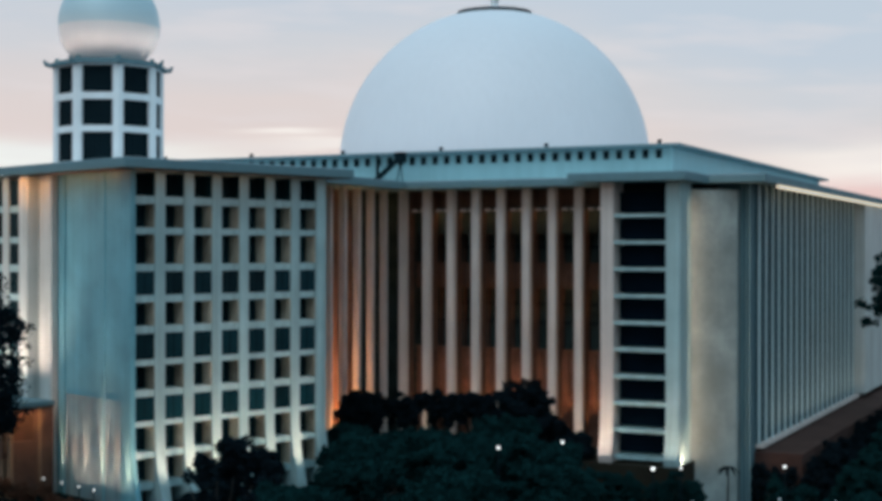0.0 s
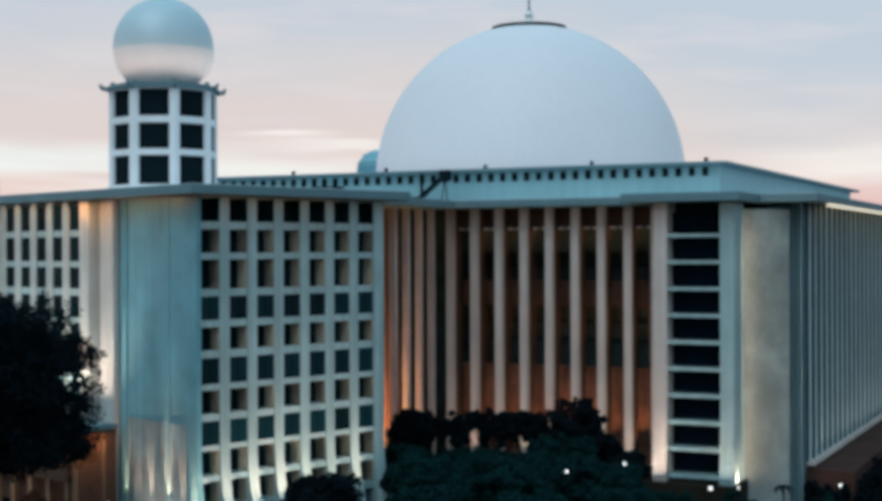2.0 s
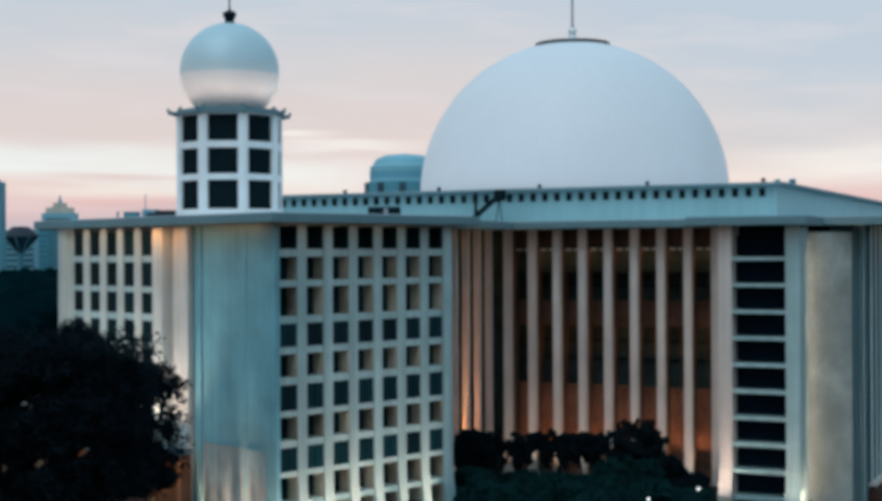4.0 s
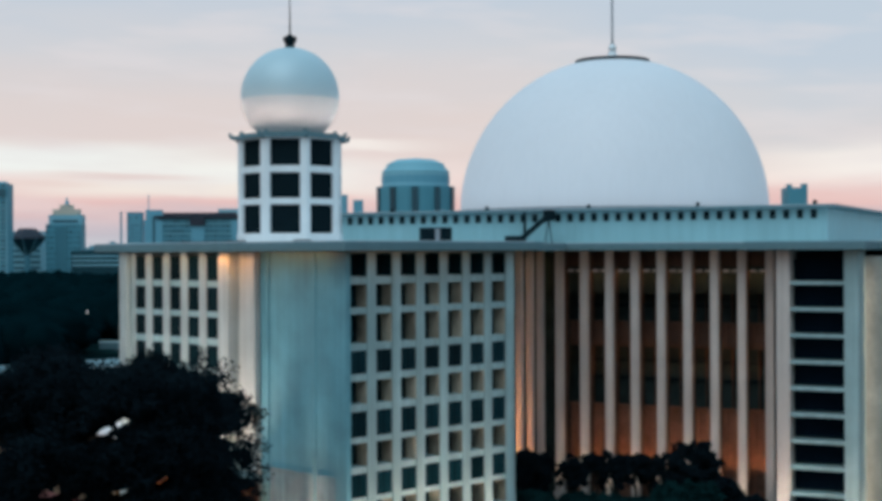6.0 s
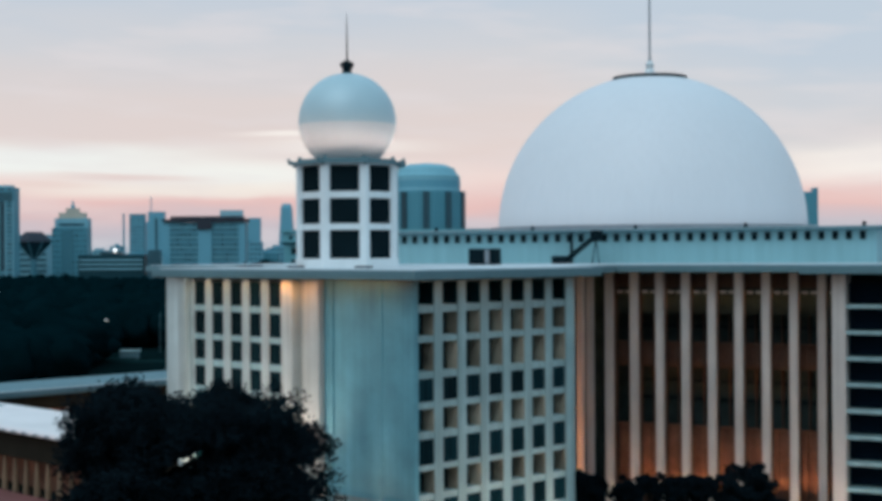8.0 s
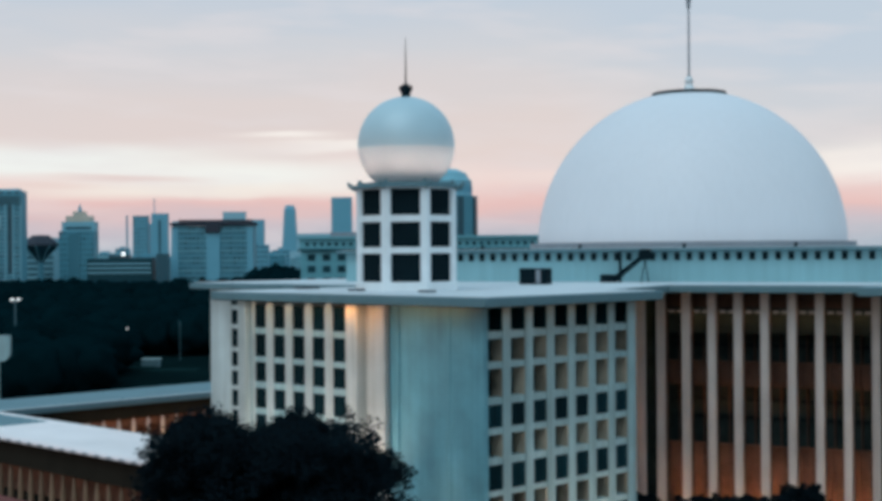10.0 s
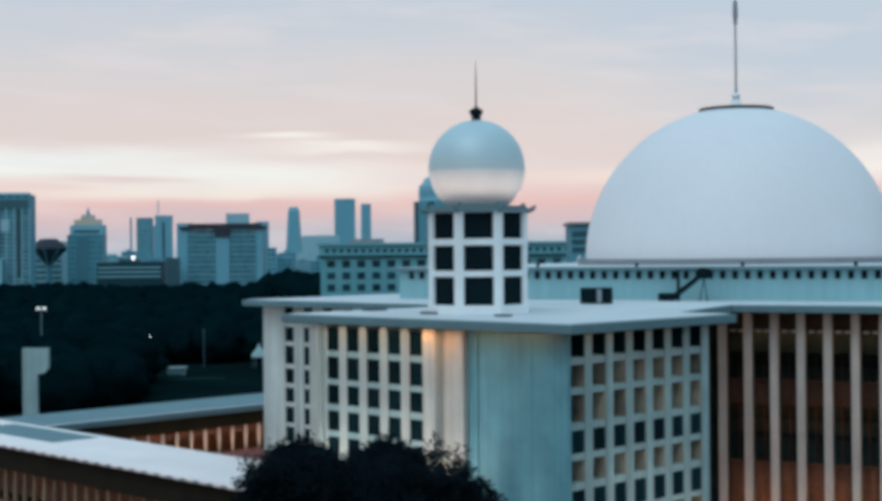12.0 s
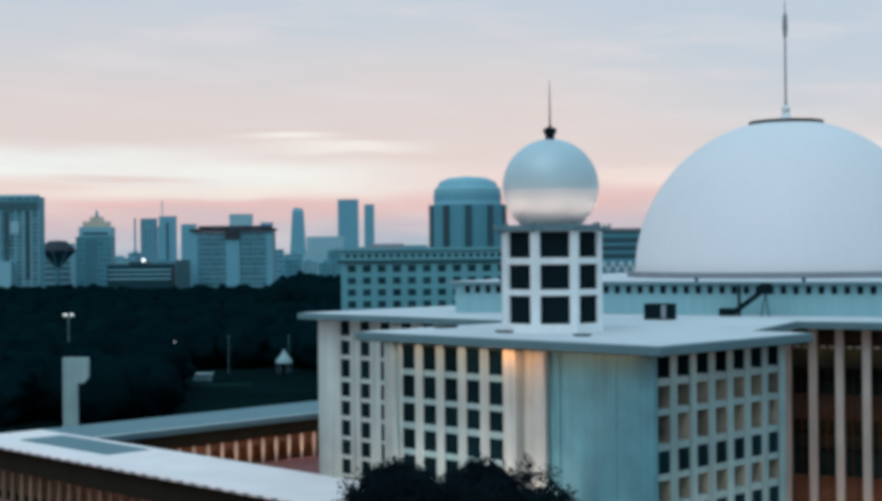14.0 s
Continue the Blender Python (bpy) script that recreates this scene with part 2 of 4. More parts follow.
    "palace": material("pale_hotel_facade", (0.115, 0.37, 0.44), 0.7, vary=0.14, scale=0.03, streaks=0.03, bump=0),
}

# ---------- building helpers ----------
R45 = Matrix.Rotation(radians(45), 4, "Z")     # frame of the entrance block and court: x = u, y = v
R26 = Matrix.Rotation(radians(-26), 4, "Z")    # frame of the great hall: x = p, y = q
EYE4 = Matrix.Identity(4)
BASE = {}


def uv_xy(u, v):
    w = R45 @ Vector((u, v, 0))
    return w.x, w.y


def pq_xy(p, q):
    w = R26 @ Vector((p, q, 0))
    return w.x, w.y


def thing(name, turn, base, label, category, group="", kind=""):
    """An Empty at the foot of a thing; its parts are given in the coordinates of the frame `turn`."""
    ob = new(name)
    ob.empty_display_size = 0.5
    ob.matrix_world = turn @ Matrix.Translation(base)
    BASE[ob] = Vector(base)
    return tagged(ob, label, category, group, kind)


def part(name, bm, mat, parent, label="", smooth=False, at=None):
    """Links a bmesh as one mesh under a thing or part. at: where a piece that is modelled round its own origin stands."""
    me = bpy.data.meshes.new(name)
    off = BASE[parent] if parent in BASE else Vector((0, 0, 0))
    if off.length and at is None:
        bmesh.ops.translate(bm, verts=bm.verts, vec=-off)
    if smooth:
        for f in bm.faces:
            f.smooth = True
    bm.to_mesh(me)
    bm.free()
    me.materials.append(M[mat])
    ob = new(name, me)
    ob.parent = parent
    if at is not None:
        ob.location = Vector(at) - off
    BASE[ob] = off
    if label:
        ob["label"] = label
    return ob


def share(name, me, at, parent):
    """Another piece on a mesh that is already there, at a place in the parent's frame."""
    ob = new(name, me)
    ob.parent = parent
    ob.location = Vector(at) - BASE[parent]
    BASE[ob] = BASE[parent]
    return ob


def box(bm, x0, x1, y0, y1, z0, z1, bevel=0.0):
    vs = [bm.verts.new(c) for c in ((x0, y0, z0), (x1, y0, z0), (x1, y1, z0), (x0, y1, z0), (x0, y0, z1), (x1, y0, z1), (x1, y1, z1), (x0, y1, z1))]
    fs = [bm.faces.new([vs[i] for i in q]) for q in ((3, 2, 1, 0), (4, 5, 6, 7), (0, 1, 5, 4), (1, 2, 6, 5), (2, 3, 7, 6), (3, 0, 4, 7))]
    if bevel:
        es = list({e for f in fs for e in f.edges})
        bmesh.ops.bevel(bm, geom=es, offset=bevel, segments=1, affect="EDGES")
    return bm


def nbox(*a, bevel=0.0):
    return box(bmesh.new(), *a, bevel=bevel)


def prism(bm, ring, z0, z1):
    """Upright prism over a plan polygon (anticlockwise)."""
    lo = [bm.verts.new((x, y, z0)) for x, y in ring]
    hi = [bm.verts.new((x, y, z1)) for x, y in ring]
    bm.faces.new(lo[::-1])
    bm.faces.new(hi)
    for i in range(len(ring)):
        j = (i + 1) % len(ring)
        bm.faces.new((lo[i], lo[j], hi[j], hi[i]))
    return bm


def lathe(bm, profile, cx, cy, n=48, turn=0.0, caps=True):
    """Turned body from (radius, height) pairs, bottom to top."""
    rings = []
    for r, z in profile:
        if r < 1e-4:
            rings.append([bm.verts.new((cx, cy, z))])
        else:
            rings.append([bm.verts.new((cx + r * math.cos(turn + 2 * math.pi * i / n), cy + r * math.sin(turn + 2 * math.pi * i / n), z)) for i in range(n)])
    for a, b in zip(rings, rings[1:]):
        for i in range(n):
            j = (i + 1) % n
            if len(a) == 1 and len(b) == 1:
                continue
            if len(a) == 1:
                bm.faces.new((a[0], b[j], b[i]))
            elif len(b) == 1:
                bm.faces.new((a[i], a[j], b[0]))
            else:
                bm.faces.new((a[i], a[j], b[j], b[i]))
    for ring, flip in ((rings[0], True), (rings[-1], False)):
        if caps and len(ring) > 1:
            bm.faces.new(ring[::-1] if flip else ring)
    return bm


def rod(bm, a, b, r0, r1=None, n=8):
    a, b = Vector(a), Vector(b)
    r1 = r0 if r1 is None else r1
    m = (b - a).to_track_quat("Z", "Y").to_matrix()
    ra = [bm.verts.new(a + m @ Vector((r0 * math.cos(2 * math.pi * i / n), r0 * math.sin(2 * math.pi * i / n), 0))) for i in range(n)]
    rb = [bm.verts.new(b + m @ Vector((r1 * math.cos(2 * math.pi * i / n), r1 * math.sin(2 * math.pi * i / n), 0))) for i in range(n)]
    for i in range(n):
        bm.faces.new((ra[i], ra[(i + 1) % n], rb[(i + 1) % n], rb[i]))
    bm.faces.new(ra[::-1])
    bm.faces.new(rb)
    return bm


def flared(bm, along, a0, a1, front, back, top, foot=0.95, sign=1):
    """A pier whose foot sweeps outwards. along 'x': it spans a0..a1 in x and faces -y; along 'y': spans y and faces -x."""
    prof = [(back, 0.0), (back, top), (front, top), (front, 6.0), (front - 0.10, 4.2), (front - 0.32, 2.8), (front - 0.72, 1.5), (front - foot, 0.5), (front - foot - 0.1, 0.0)]
    sides = []
    for a in (a0, a1):
        sides.append([bm.verts.new((a, d, z) if along == "x" else (d, a, z)) for d, z in prof])
    n = len(prof)
    bm.faces.new(sides[0])
    bm.faces.new(sides[1][::-1])
    for i in range(n):
        j = (i + 1) % n
        bm.faces.new((sides[0][j], sides[0][i], sides[1][i], sides[1][j]))
    bmesh.ops.recalc_face_normals(bm, faces=bm.faces)
    return bm


TOP = 27.7      # underside of the roof slabs
ROOF = 28.5     # their tops

# ---------- ground ----------
LOW = -4.2      # level of the garden beside the hall's corner and flank
XS = [-3000 + 180 * i for i in range(17)] + [-60, -20, 10.5, 12.5, 60, 140] + [300 + 225 * i for i in range(13)]
YS = [-600, -300, -100, 0, 60, 100, 130, 160, 200, 240, 255] + [300 + 140 * j for j in range(36)]


def level(x, y):
    if x > 11 and y < 250:
        return LOW
    return 0.25 * noise.noise((x * 0.01, y * 0.01, 0)) if y > 299 else 0.0


bm = bmesh.new()
grid = [[bm.verts.new((x, y, level(x, y))) for y in YS] for x in XS]
for a, b in zip(grid, grid[1:]):
    for j in range(len(YS) - 1):
        bm.faces.new((a[j], b[j], b[j + 1], a[j + 1]))
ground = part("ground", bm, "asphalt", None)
tagged(ground, "dark ground of lawn and asphalt at dusk", "ground", kind="structure")
court_floor = part("pavement", nbox(82.0, 150, 176.0, 222, 0.05, 0.6), "brick", None)
court_floor.matrix_world = R45
tagged(court_floor, "red-brown paved courtyard floor between the galleries", "pavement", kind="structure")
apron = part("pavement", nbox(30, 68.6, 150, 232, 0.05, 0.25), "brick", None)
apron.matrix_world = R45
tagged(apron, "red-brown paving outside the gallery", "pavement", kind="structure")

# ---------- entrance block ----------
FACE = 98.57    # front of the piers of the face towards -v
block = thing("entrance_block", R45, (73, 115, 0), "white marble entrance block with gridded windows and flat roof slab", "building")
part("core", nbox(64.2, 83.4, 100.05, 130.85, 0.0, TOP), "void", block)
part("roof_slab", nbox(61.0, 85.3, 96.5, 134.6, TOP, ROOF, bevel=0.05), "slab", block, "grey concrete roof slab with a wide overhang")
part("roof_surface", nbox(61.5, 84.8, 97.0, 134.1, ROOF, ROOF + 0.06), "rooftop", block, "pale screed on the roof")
# soffit added in dark brown, which cuts light bouncing onto the top windows
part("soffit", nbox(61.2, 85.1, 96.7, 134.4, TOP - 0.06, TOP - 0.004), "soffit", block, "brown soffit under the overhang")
# top and bottom of each row of windows
ROW_Z = [(27.5, 25.55), (24.9, 22.95), (22.4, 19.95), (19.35, 17.4), (16.8, 14.85), (14.25, 12.1), (11.6, 9.6), (9.05, 7.05), (6.6, 4.5), (4.0, 2.0)]
# window face towards -v
U0, UP, UW, NU = 63.40, 2.865, 1.9, 7
U_END = 83.65
for k in range(NU + 1):
    w0 = 62.95 if k == 0 else U0 + UP * (k - 1) + UW
    w1 = U_END if k == NU else U0 + UP * k
    part("pier", flared(bmesh.new(), "x", w0, w1, FACE, 100.05, TOP), "panel" if k == 0 else "marble", block)
for r, (zt, zb) in enumerate(ROW_Z):
    nxt = ROW_Z[r + 1][0] if r + 1 < len(ROW_Z) else zb - 0.6
    part("beam", nbox(63.3, 83.0, FACE + 0.14, 100.03, nxt, zb), "marble", block)
part("beam", nbox(63.3, 83.0, FACE + 0.14, 100.03, ROW_Z[0][0], TOP), "marble", block)


def pane_mesh(name, mat, bm):
    o = part(name, bm, mat, None)
    me = o.data
    bpy.data.objects.remove(o)
    return me


TEAL_ROWS = (3, 5, 7)
by_height = {}
for r, (zt, zb) in enumerate(ROW_Z):
    h = round(zt - zb, 2) + (0.001 if r == 0 else 0.0)
    teal = r in TEAL_ROWS
    if (h, teal) not in by_height:
        by_height[h, teal] = (pane_mesh("pane", "teal" if teal else "glass", nbox(0, UW, 0, 0.05, 0, h)),
                              pane_mesh("glazing_bar", "dark", nbox(-0.03, 0.03, -0.05, 0.0, 0, h)),
                              # top-row reveals are coloured dark teal for the shadow of the eaves
                              pane_mesh("reveal", "beige" if r else "teal", nbox(-0.04, 0, 0, 1.28, 0, h)))
    glass, bar, reveal = by_height[h, teal]
    for k in range(NU):
        u = U0 + UP * k
        share("pane", glass, (u, FACE + (0.17 if teal else 1.42), zb), block)
        share("glazing_bar", bar, (u + UW * 0.5, FACE + (0.17 if teal else 1.42), zb), block)
        if not teal:
            share("reveal", reveal, (u + UW - 0.001, FACE + 0.13, zb), block)
# window face towards -u
V0, VP, VW, NV = 114.95, 2.93, 1.88, 5
ROW_U = [(27.35, 25.05), (24.45, 22.25), (21.7, 19.8), (19.15, 17.2)] + [(16.6 - 2.5 * k, 14.65 - 2.5 * k) for k in range(6)]
for k in range(NV + 1):
    a0 = 113.4 if k == 0 else V0 + VP * (k - 1) + VW
    a1 = 128.9 if k == NV else V0 + VP * k
    part("pier", flared(bmesh.new(), "y", a0, a1, 61.85, 63.7, TOP), "cream", block)
part("pier", flared(bmesh.new(), "y", 129.7, 130.9, 61.6, 64.2, TOP), "cream", block)
part("wall_panel", nbox(62.3, 64.2, 128.9, 129.7, 0, TOP), "marble", block)
for r, (zt, zb) in enumerate(ROW_U):
    nxt = ROW_U[r + 1][0] if r + 1 < len(ROW_U) else zb - 0.6
    part("beam", nbox(61.98, 63.65, 114.9, 128.6, nxt, zb), "marble", block)
    side_pane = pane_mesh("pane", "glass", nbox(0, 0.05, 0, VW, 0, zt - zb))
    for k in range(NV):
        share("pane", side_pane, (62.0, V0 + VP * k, zb), block)
# blank panels and pilasters between the two window faces
# one marble wall: shaded colour on the first panel, lit colour on the second
part("wall_panel", nbox(63.15, 64.2, 100.05, 110.4, 0, TOP), "panel", block, "stained blank marble panel, coloured darker for its shade")
part("wall_panel", nbox(62.95, 64.2, 110.4, 113.6, 0, TOP), "cream", block, "panel of the same marble, coloured paler for the lamplight on it")
for v, w, front, m_ in ((102.9, 0.4, 63.06, "panel"), (109.3, 0.4, 63.0, "panel"), (111.25, 1.7, 62.5, "cream")):
    part("pilaster", nbox(front, 63.4, v - w / 2, v + w / 2, 0, TOP, bevel=0.04), m_, block)

part("lower_wall", nbox(63.11, 63.14, 100.1, 109.05, 0.0, 8.7), "dado", block, "grimy grey-brown lower courses of the panel")

# floodlights along the two faces
lamp_area("floodlight_row", (*uv_xy(73.5, 96.7), 0.3), (*uv_xy(73.5, 98.6), 10.0), 19, 0.25, 260, (1.0, 0.82, 0.68), 60)
for k in range(NU + 1):
    uc = 63.2 if k == 0 else U0 + UP * (k - 1) + UW + 0.55
    lamp_spot("pier_spot", (*uv_xy(uc, 96.8), 0.3), (*uv_xy(uc, 98.6), 6.0), (3600, 3600, 5600, 6000, 4000, 4000, 4400, 5200)[k], (1.0, 0.58, 0.41), 40, 1.0, 0.08)
for v, w in ((98.9, 9000), (100.8, 6000), (102.9, 15000), (105.6, 7000), (107.5, 4000), (109.3, 9000)):
    lamp_spot("ground_spot", (*uv_xy(62.5, v), 0.4), (*uv_xy(63.05, v), 6.6), w, (1.0, 0.47, 0.29), 23, 1.0, 0.05)
lamp_area("floodlight_row", (*uv_xy(61.9, 103.0), 0.3), (*uv_xy(63.1, 103.0), 5.0), 9, 0.2, 120, (1.0, 0.52, 0.35), 80)
lamp_spot("rib_spot", (*uv_xy(62.55, 102.9), 0.4), (*uv_xy(63.04, 102.9), 9.0), 17000, (1.0, 0.60, 0.44), 7, 1.0, 0.05)
lamp_area("floodlight_row", (*uv_xy(60.2, 122), 8.3), (*uv_xy(61.9, 122), 17.0), 15, 0.3, 1250, (1.0, 0.86, 0.75), 100)
lamp_area("eaves_wash", (*uv_xy(61.1, 113.2), 27.5), (*uv_xy(62.1, 113.2), 23.0), 4.2, 0.15, 110, (1.0, 0.36, 0.09), 160)
lamp_area("eaves_wash", (*uv_xy(61.1, 122.5), 27.5), (*uv_xy(62.1, 122.5), 23.0), 13, 0.15, 70, (1.0, 0.55, 0.22), 160)
lamp_spot("wall_spot", (*uv_xy(57.6, 112.4), 8.4), (*uv_xy(62.2, 112.4), 15.5), 4900, (1.0, 0.66, 0.52), 84, 1.0, 0.2)
lamp_area("eaves_lamp", (*uv_xy(71.0, 97.3), 27.55), (*uv_xy(71.0, 98.6), 26.0), 15, 0.15, 14, (1.0, 0.42, 0.15))
lamp_area("eaves_lamp", (*uv_xy(61.7, 105), 27.55), (*uv_xy(63.1, 105), 26.2), 9, 0.15, 40, (1.0, 0.36, 0.12))

# ---------- minaret on the block's roof ----------
MX, MY = 73.55, 119.0
tower = thing("minaret", R45, (MX, MY, ROOF + 0.06), "white octagonal minaret with dark openings and a steel ball dome", "minaret")


def oct_point(r, deg):
    return Vector((MX + r * math.cos(radians(deg)), MY + r * math.sin(radians(deg))))


def oct_ring(r):
    return [tuple(oct_point(r, 22.5 + 45 * i)) for i in range(8)]


part("plinth", prism(bmesh.new(), oct_ring(5.38), ROOF + 0.06, 29.45), "white", tower)
part("core", prism(bmesh.new(), oct_ring(4.9), 29.45, 38.5), "void", tower)
ZW = [(29.45, 32.2), (32.8, 35.25), (35.9, 38.45)]
for z0, z1 in ((32.2, 32.8), (35.25, 35.9), (38.45, 38.6)):
    o, i_ = oct_ring(5.22), oct_ring(4.92)
    for a in range(8):
        b = (a + 1) % 8
        part("ring_beam", prism(bmesh.new(), [o[a], o[b], i_[b], i_[a]], z0, z1), "white", tower)
for a in range(8):
    deg = 22.5 + 45 * a
    c, before, after = oct_point(5.28, deg), oct_point(5.28, deg - 45), oct_point(5.28, deg + 45)
    inner = oct_point(4.95, deg)
    s0, s1 = (before - c).normalized() * 0.52, (after - c).normalized() * 0.52
    part("pillar", prism(bmesh.new(), [tuple(inner + s0), tuple(c + s0), tuple(c), tuple(c + s1), tuple(inner + s1), tuple(inner)], 29.45, 38.5), "white", tower)
    for z0, z1 in ZW:
        bm = nbox(4.54, 4.6, -1.7, 1.7, z0, z1)
        for s in (-0.9, -0.3, 0.3, 0.9):
            box(bm, 4.6, 4.66, s - 0.03, s + 0.03, z0, z1)
        bmesh.ops.transform(bm, matrix=Matrix.Translation((MX, MY, 0)) @ Matrix.Rotation(radians(deg + 22.5), 4, "Z"), verts=bm.verts)
        part("louvre_panel", bm, "dark", tower)
bm = bmesh.new()
prism(bm, oct_ring(5.75), 38.6, 38.85)
prism(bm, oct_ring(5.2), 38.85, 39.1)
part("cornice", bm, "slab", tower, "thin grey cornice with upturned corners")
for a in range(8):
    bm = bmesh.new()
    rod(bm, (5.3, 0, 38.62), (6.0, 0, 38.8), 0.2, 0.22)
    rod(bm, (5.9, 0, 38.7), (6.12, 0, 39.15), 0.19, 0.12)
    rod(bm, (4.9, 0, 39.05), (4.9, 0, 39.35), 0.22, 0.18)
    bmesh.ops.transform(bm, matrix=Matrix.Translation((MX, MY, 0)) @ Matrix.Rotation(radians(22.5 + 45 * a), 4, "Z"), verts=bm.verts)
    part("corner_spout", bm, "slab", tower)
BALL_R, BALL_Z = 4.8, 42.95
ball = []
for i in range(31):
    a = radians(-4 + 94 * i / 30)
    ball.append((BALL_R * math.cos(a) if i < 30 else 0.0, BALL_Z + BALL_R * math.sin(a)))
dome_s = part("ball_dome", lathe(bmesh.new(), ball, MX, MY, 64, 0.0, False), "steel", tower, "blue-grey brushed steel upper half of the ball", True)
# lower half of the same ball; part of its brightness is in the colour
ball = [(BALL_R * math.cos(radians(a)), BALL_Z + BALL_R * math.sin(radians(a))) for a in range(-54, -3, 2)]
part("ball_foot", lathe(bmesh.new(), ball, MX, MY, 64, 0.0, False), "drum", tower, "lower half of the ball, coloured paler for the cornice light", True)
part("finial", lathe(bmesh.new(), [(0.35, 47.6), (0.5, 47.9), (0.42, 48.05), (0.66, 48.45), (0.68, 48.75), (0.3, 48.95), (0.09, 49.1), (0.05, 52.2), (0.018, 53.6), (0, 53.8)], MX, MY, 16), "dark", dome_s, "dark finial and needle")
for a in range(8):
    at, to = oct_point(6.1, 45 * a), oct_point(4.6, 45 * a)
    lamp_area("cornice_lamp", (*uv_xy(*at), 39.15), (*uv_xy(*to), 42.2), 4.4, 0.2, 34, (1.0, 0.76, 0.64), 120)

# ---------- great hall ----------
hall = thing("great_hall", R26, (-81, 186, 0), "great hall with stone colonnade, corner tower and white dome", "building")
DP, DQ = -81.9, 185.4
part("body", nbox(-117, -34.4, 143.4, 227, LOW, TOP), "void", hall)
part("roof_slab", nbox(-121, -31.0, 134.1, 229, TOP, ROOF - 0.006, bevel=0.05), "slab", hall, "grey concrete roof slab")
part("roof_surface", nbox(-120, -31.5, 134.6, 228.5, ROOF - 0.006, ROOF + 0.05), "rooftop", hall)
attic = part("attic", nbox(-117.9, -44.1, 147.2, 228, ROOF, 32.3), "attic", hall, "pale painted parapet storey")
roofp = part("attic_roof", nbox(-118.8, -42.9, 146.0, 229.5, 32.3, 32.64, bevel=0.05), "slab", hall)
part("attic_roof_surface", nbox(-118.3, -43.4, 146.5, 229.0, 32.64, 32.69), "rooftop", hall)
vent = part("vent", nbox(-0.32, 0.32, 0, 0.12, 0, 0.95), "dark", attic, at=(-45.55, 147.1, 31.15))
for k in range(1, 48):
    share("vent", vent.data, (-45.55 - 1.5 * k, 147.1, 31.15), attic)
kn = part("roof_lamp", lathe(bmesh.new(), [(0.16, 0), (0.16, 0.08), (0.22, 0.15), (0.27, 0.3), (0.19, 0.45), (0, 0.52)], 0, 0, 10), "dark", roofp, at=(-45.3, 146.6, 32.64))
for p in (-58.4, -71.5, -84.6, -97.7, -110.8):
    share("roof_lamp", kn.data, (p, 146.6, 32.64), roofp)
# dome
prof = [(22.2, 32.6)]
for i in range(1, 40):
    a = radians(90 * i / 40)
    prof.append((22.2 * math.cos(a), 33.4 + 22.2 * math.sin(a)))
prof.append((0, 55.6))
dome = part("dome", lathe(bmesh.new(), prof, DP, DQ, 128, 0.0, False), "dome", hall, "smooth white dome", True)
part("gutter_ring", lathe(bmesh.new(), [(22.25, 32.69), (23.4, 32.69), (23.4, 33.5), (22.25, 33.5)], DP, DQ, 96), "roofdark", dome)
part("crown_ring", lathe(bmesh.new(), [(4.2, 55.05), (5.3, 54.95), (5.42, 55.15), (5.35, 55.4), (4.2, 55.5), (2.5, 55.65)], DP, DQ, 64), "dark", dome, "dark ring round the top of the dome", True)
part("finial_base", lathe(bmesh.new(), [(1.0, 55.5), (0.9, 55.9), (0.5, 56.6), (0.55, 56.9), (0.62, 57.3), (0.28, 57.8)], DP, DQ, 16), "white", dome, "pale base of the mast")
part("finial", lathe(bmesh.new(), [(0.28, 57.8), (0.16, 58.4), (0.14, 67.6), (0.26, 68.0), (0.38, 69.2), (0.32, 71.0), (0.1, 71.4), (0.05, 73.5), (0, 74)], DP, DQ, 16), "mast", dome, "grey mast on the dome")
# front colonnade
GX0, GX1 = -71.6, -46.0
for k in range(9):
    p = -72.05 + 2.935 * k
    bm = nbox(p, p + 0.9, 137.0, 137.8, 0.0, TOP, bevel=0.06)
    box(bm, p - 0.14, p + 1.04, 136.9, 137.9, 0.0, 0.9)
    part("column", bm, "column", hall)
    # the column's shaded flank is a separate piece painted brown
    part("column_web", nbox(p + 0.2, p + 0.62, 137.8, 139.6, 0.0, TOP), "dusky", hall, "rear of the deep column, its shaded side painted brown")
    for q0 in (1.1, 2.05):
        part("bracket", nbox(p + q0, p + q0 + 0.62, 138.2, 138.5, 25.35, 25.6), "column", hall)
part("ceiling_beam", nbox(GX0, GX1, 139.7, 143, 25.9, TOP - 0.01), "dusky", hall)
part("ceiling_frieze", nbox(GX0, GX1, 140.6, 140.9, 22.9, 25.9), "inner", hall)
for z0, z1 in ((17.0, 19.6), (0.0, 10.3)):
    # upper band gets a darker terracotta, its weaker light put into the colour
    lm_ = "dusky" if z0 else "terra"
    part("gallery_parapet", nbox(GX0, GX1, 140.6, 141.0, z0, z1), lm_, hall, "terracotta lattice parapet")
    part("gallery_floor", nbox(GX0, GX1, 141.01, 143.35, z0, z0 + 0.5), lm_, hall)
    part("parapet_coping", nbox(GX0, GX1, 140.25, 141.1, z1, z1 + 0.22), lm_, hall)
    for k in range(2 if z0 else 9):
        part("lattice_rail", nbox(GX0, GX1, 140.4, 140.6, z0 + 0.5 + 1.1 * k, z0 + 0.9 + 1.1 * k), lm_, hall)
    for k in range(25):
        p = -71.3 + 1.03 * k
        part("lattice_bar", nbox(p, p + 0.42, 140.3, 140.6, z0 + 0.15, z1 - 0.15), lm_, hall)
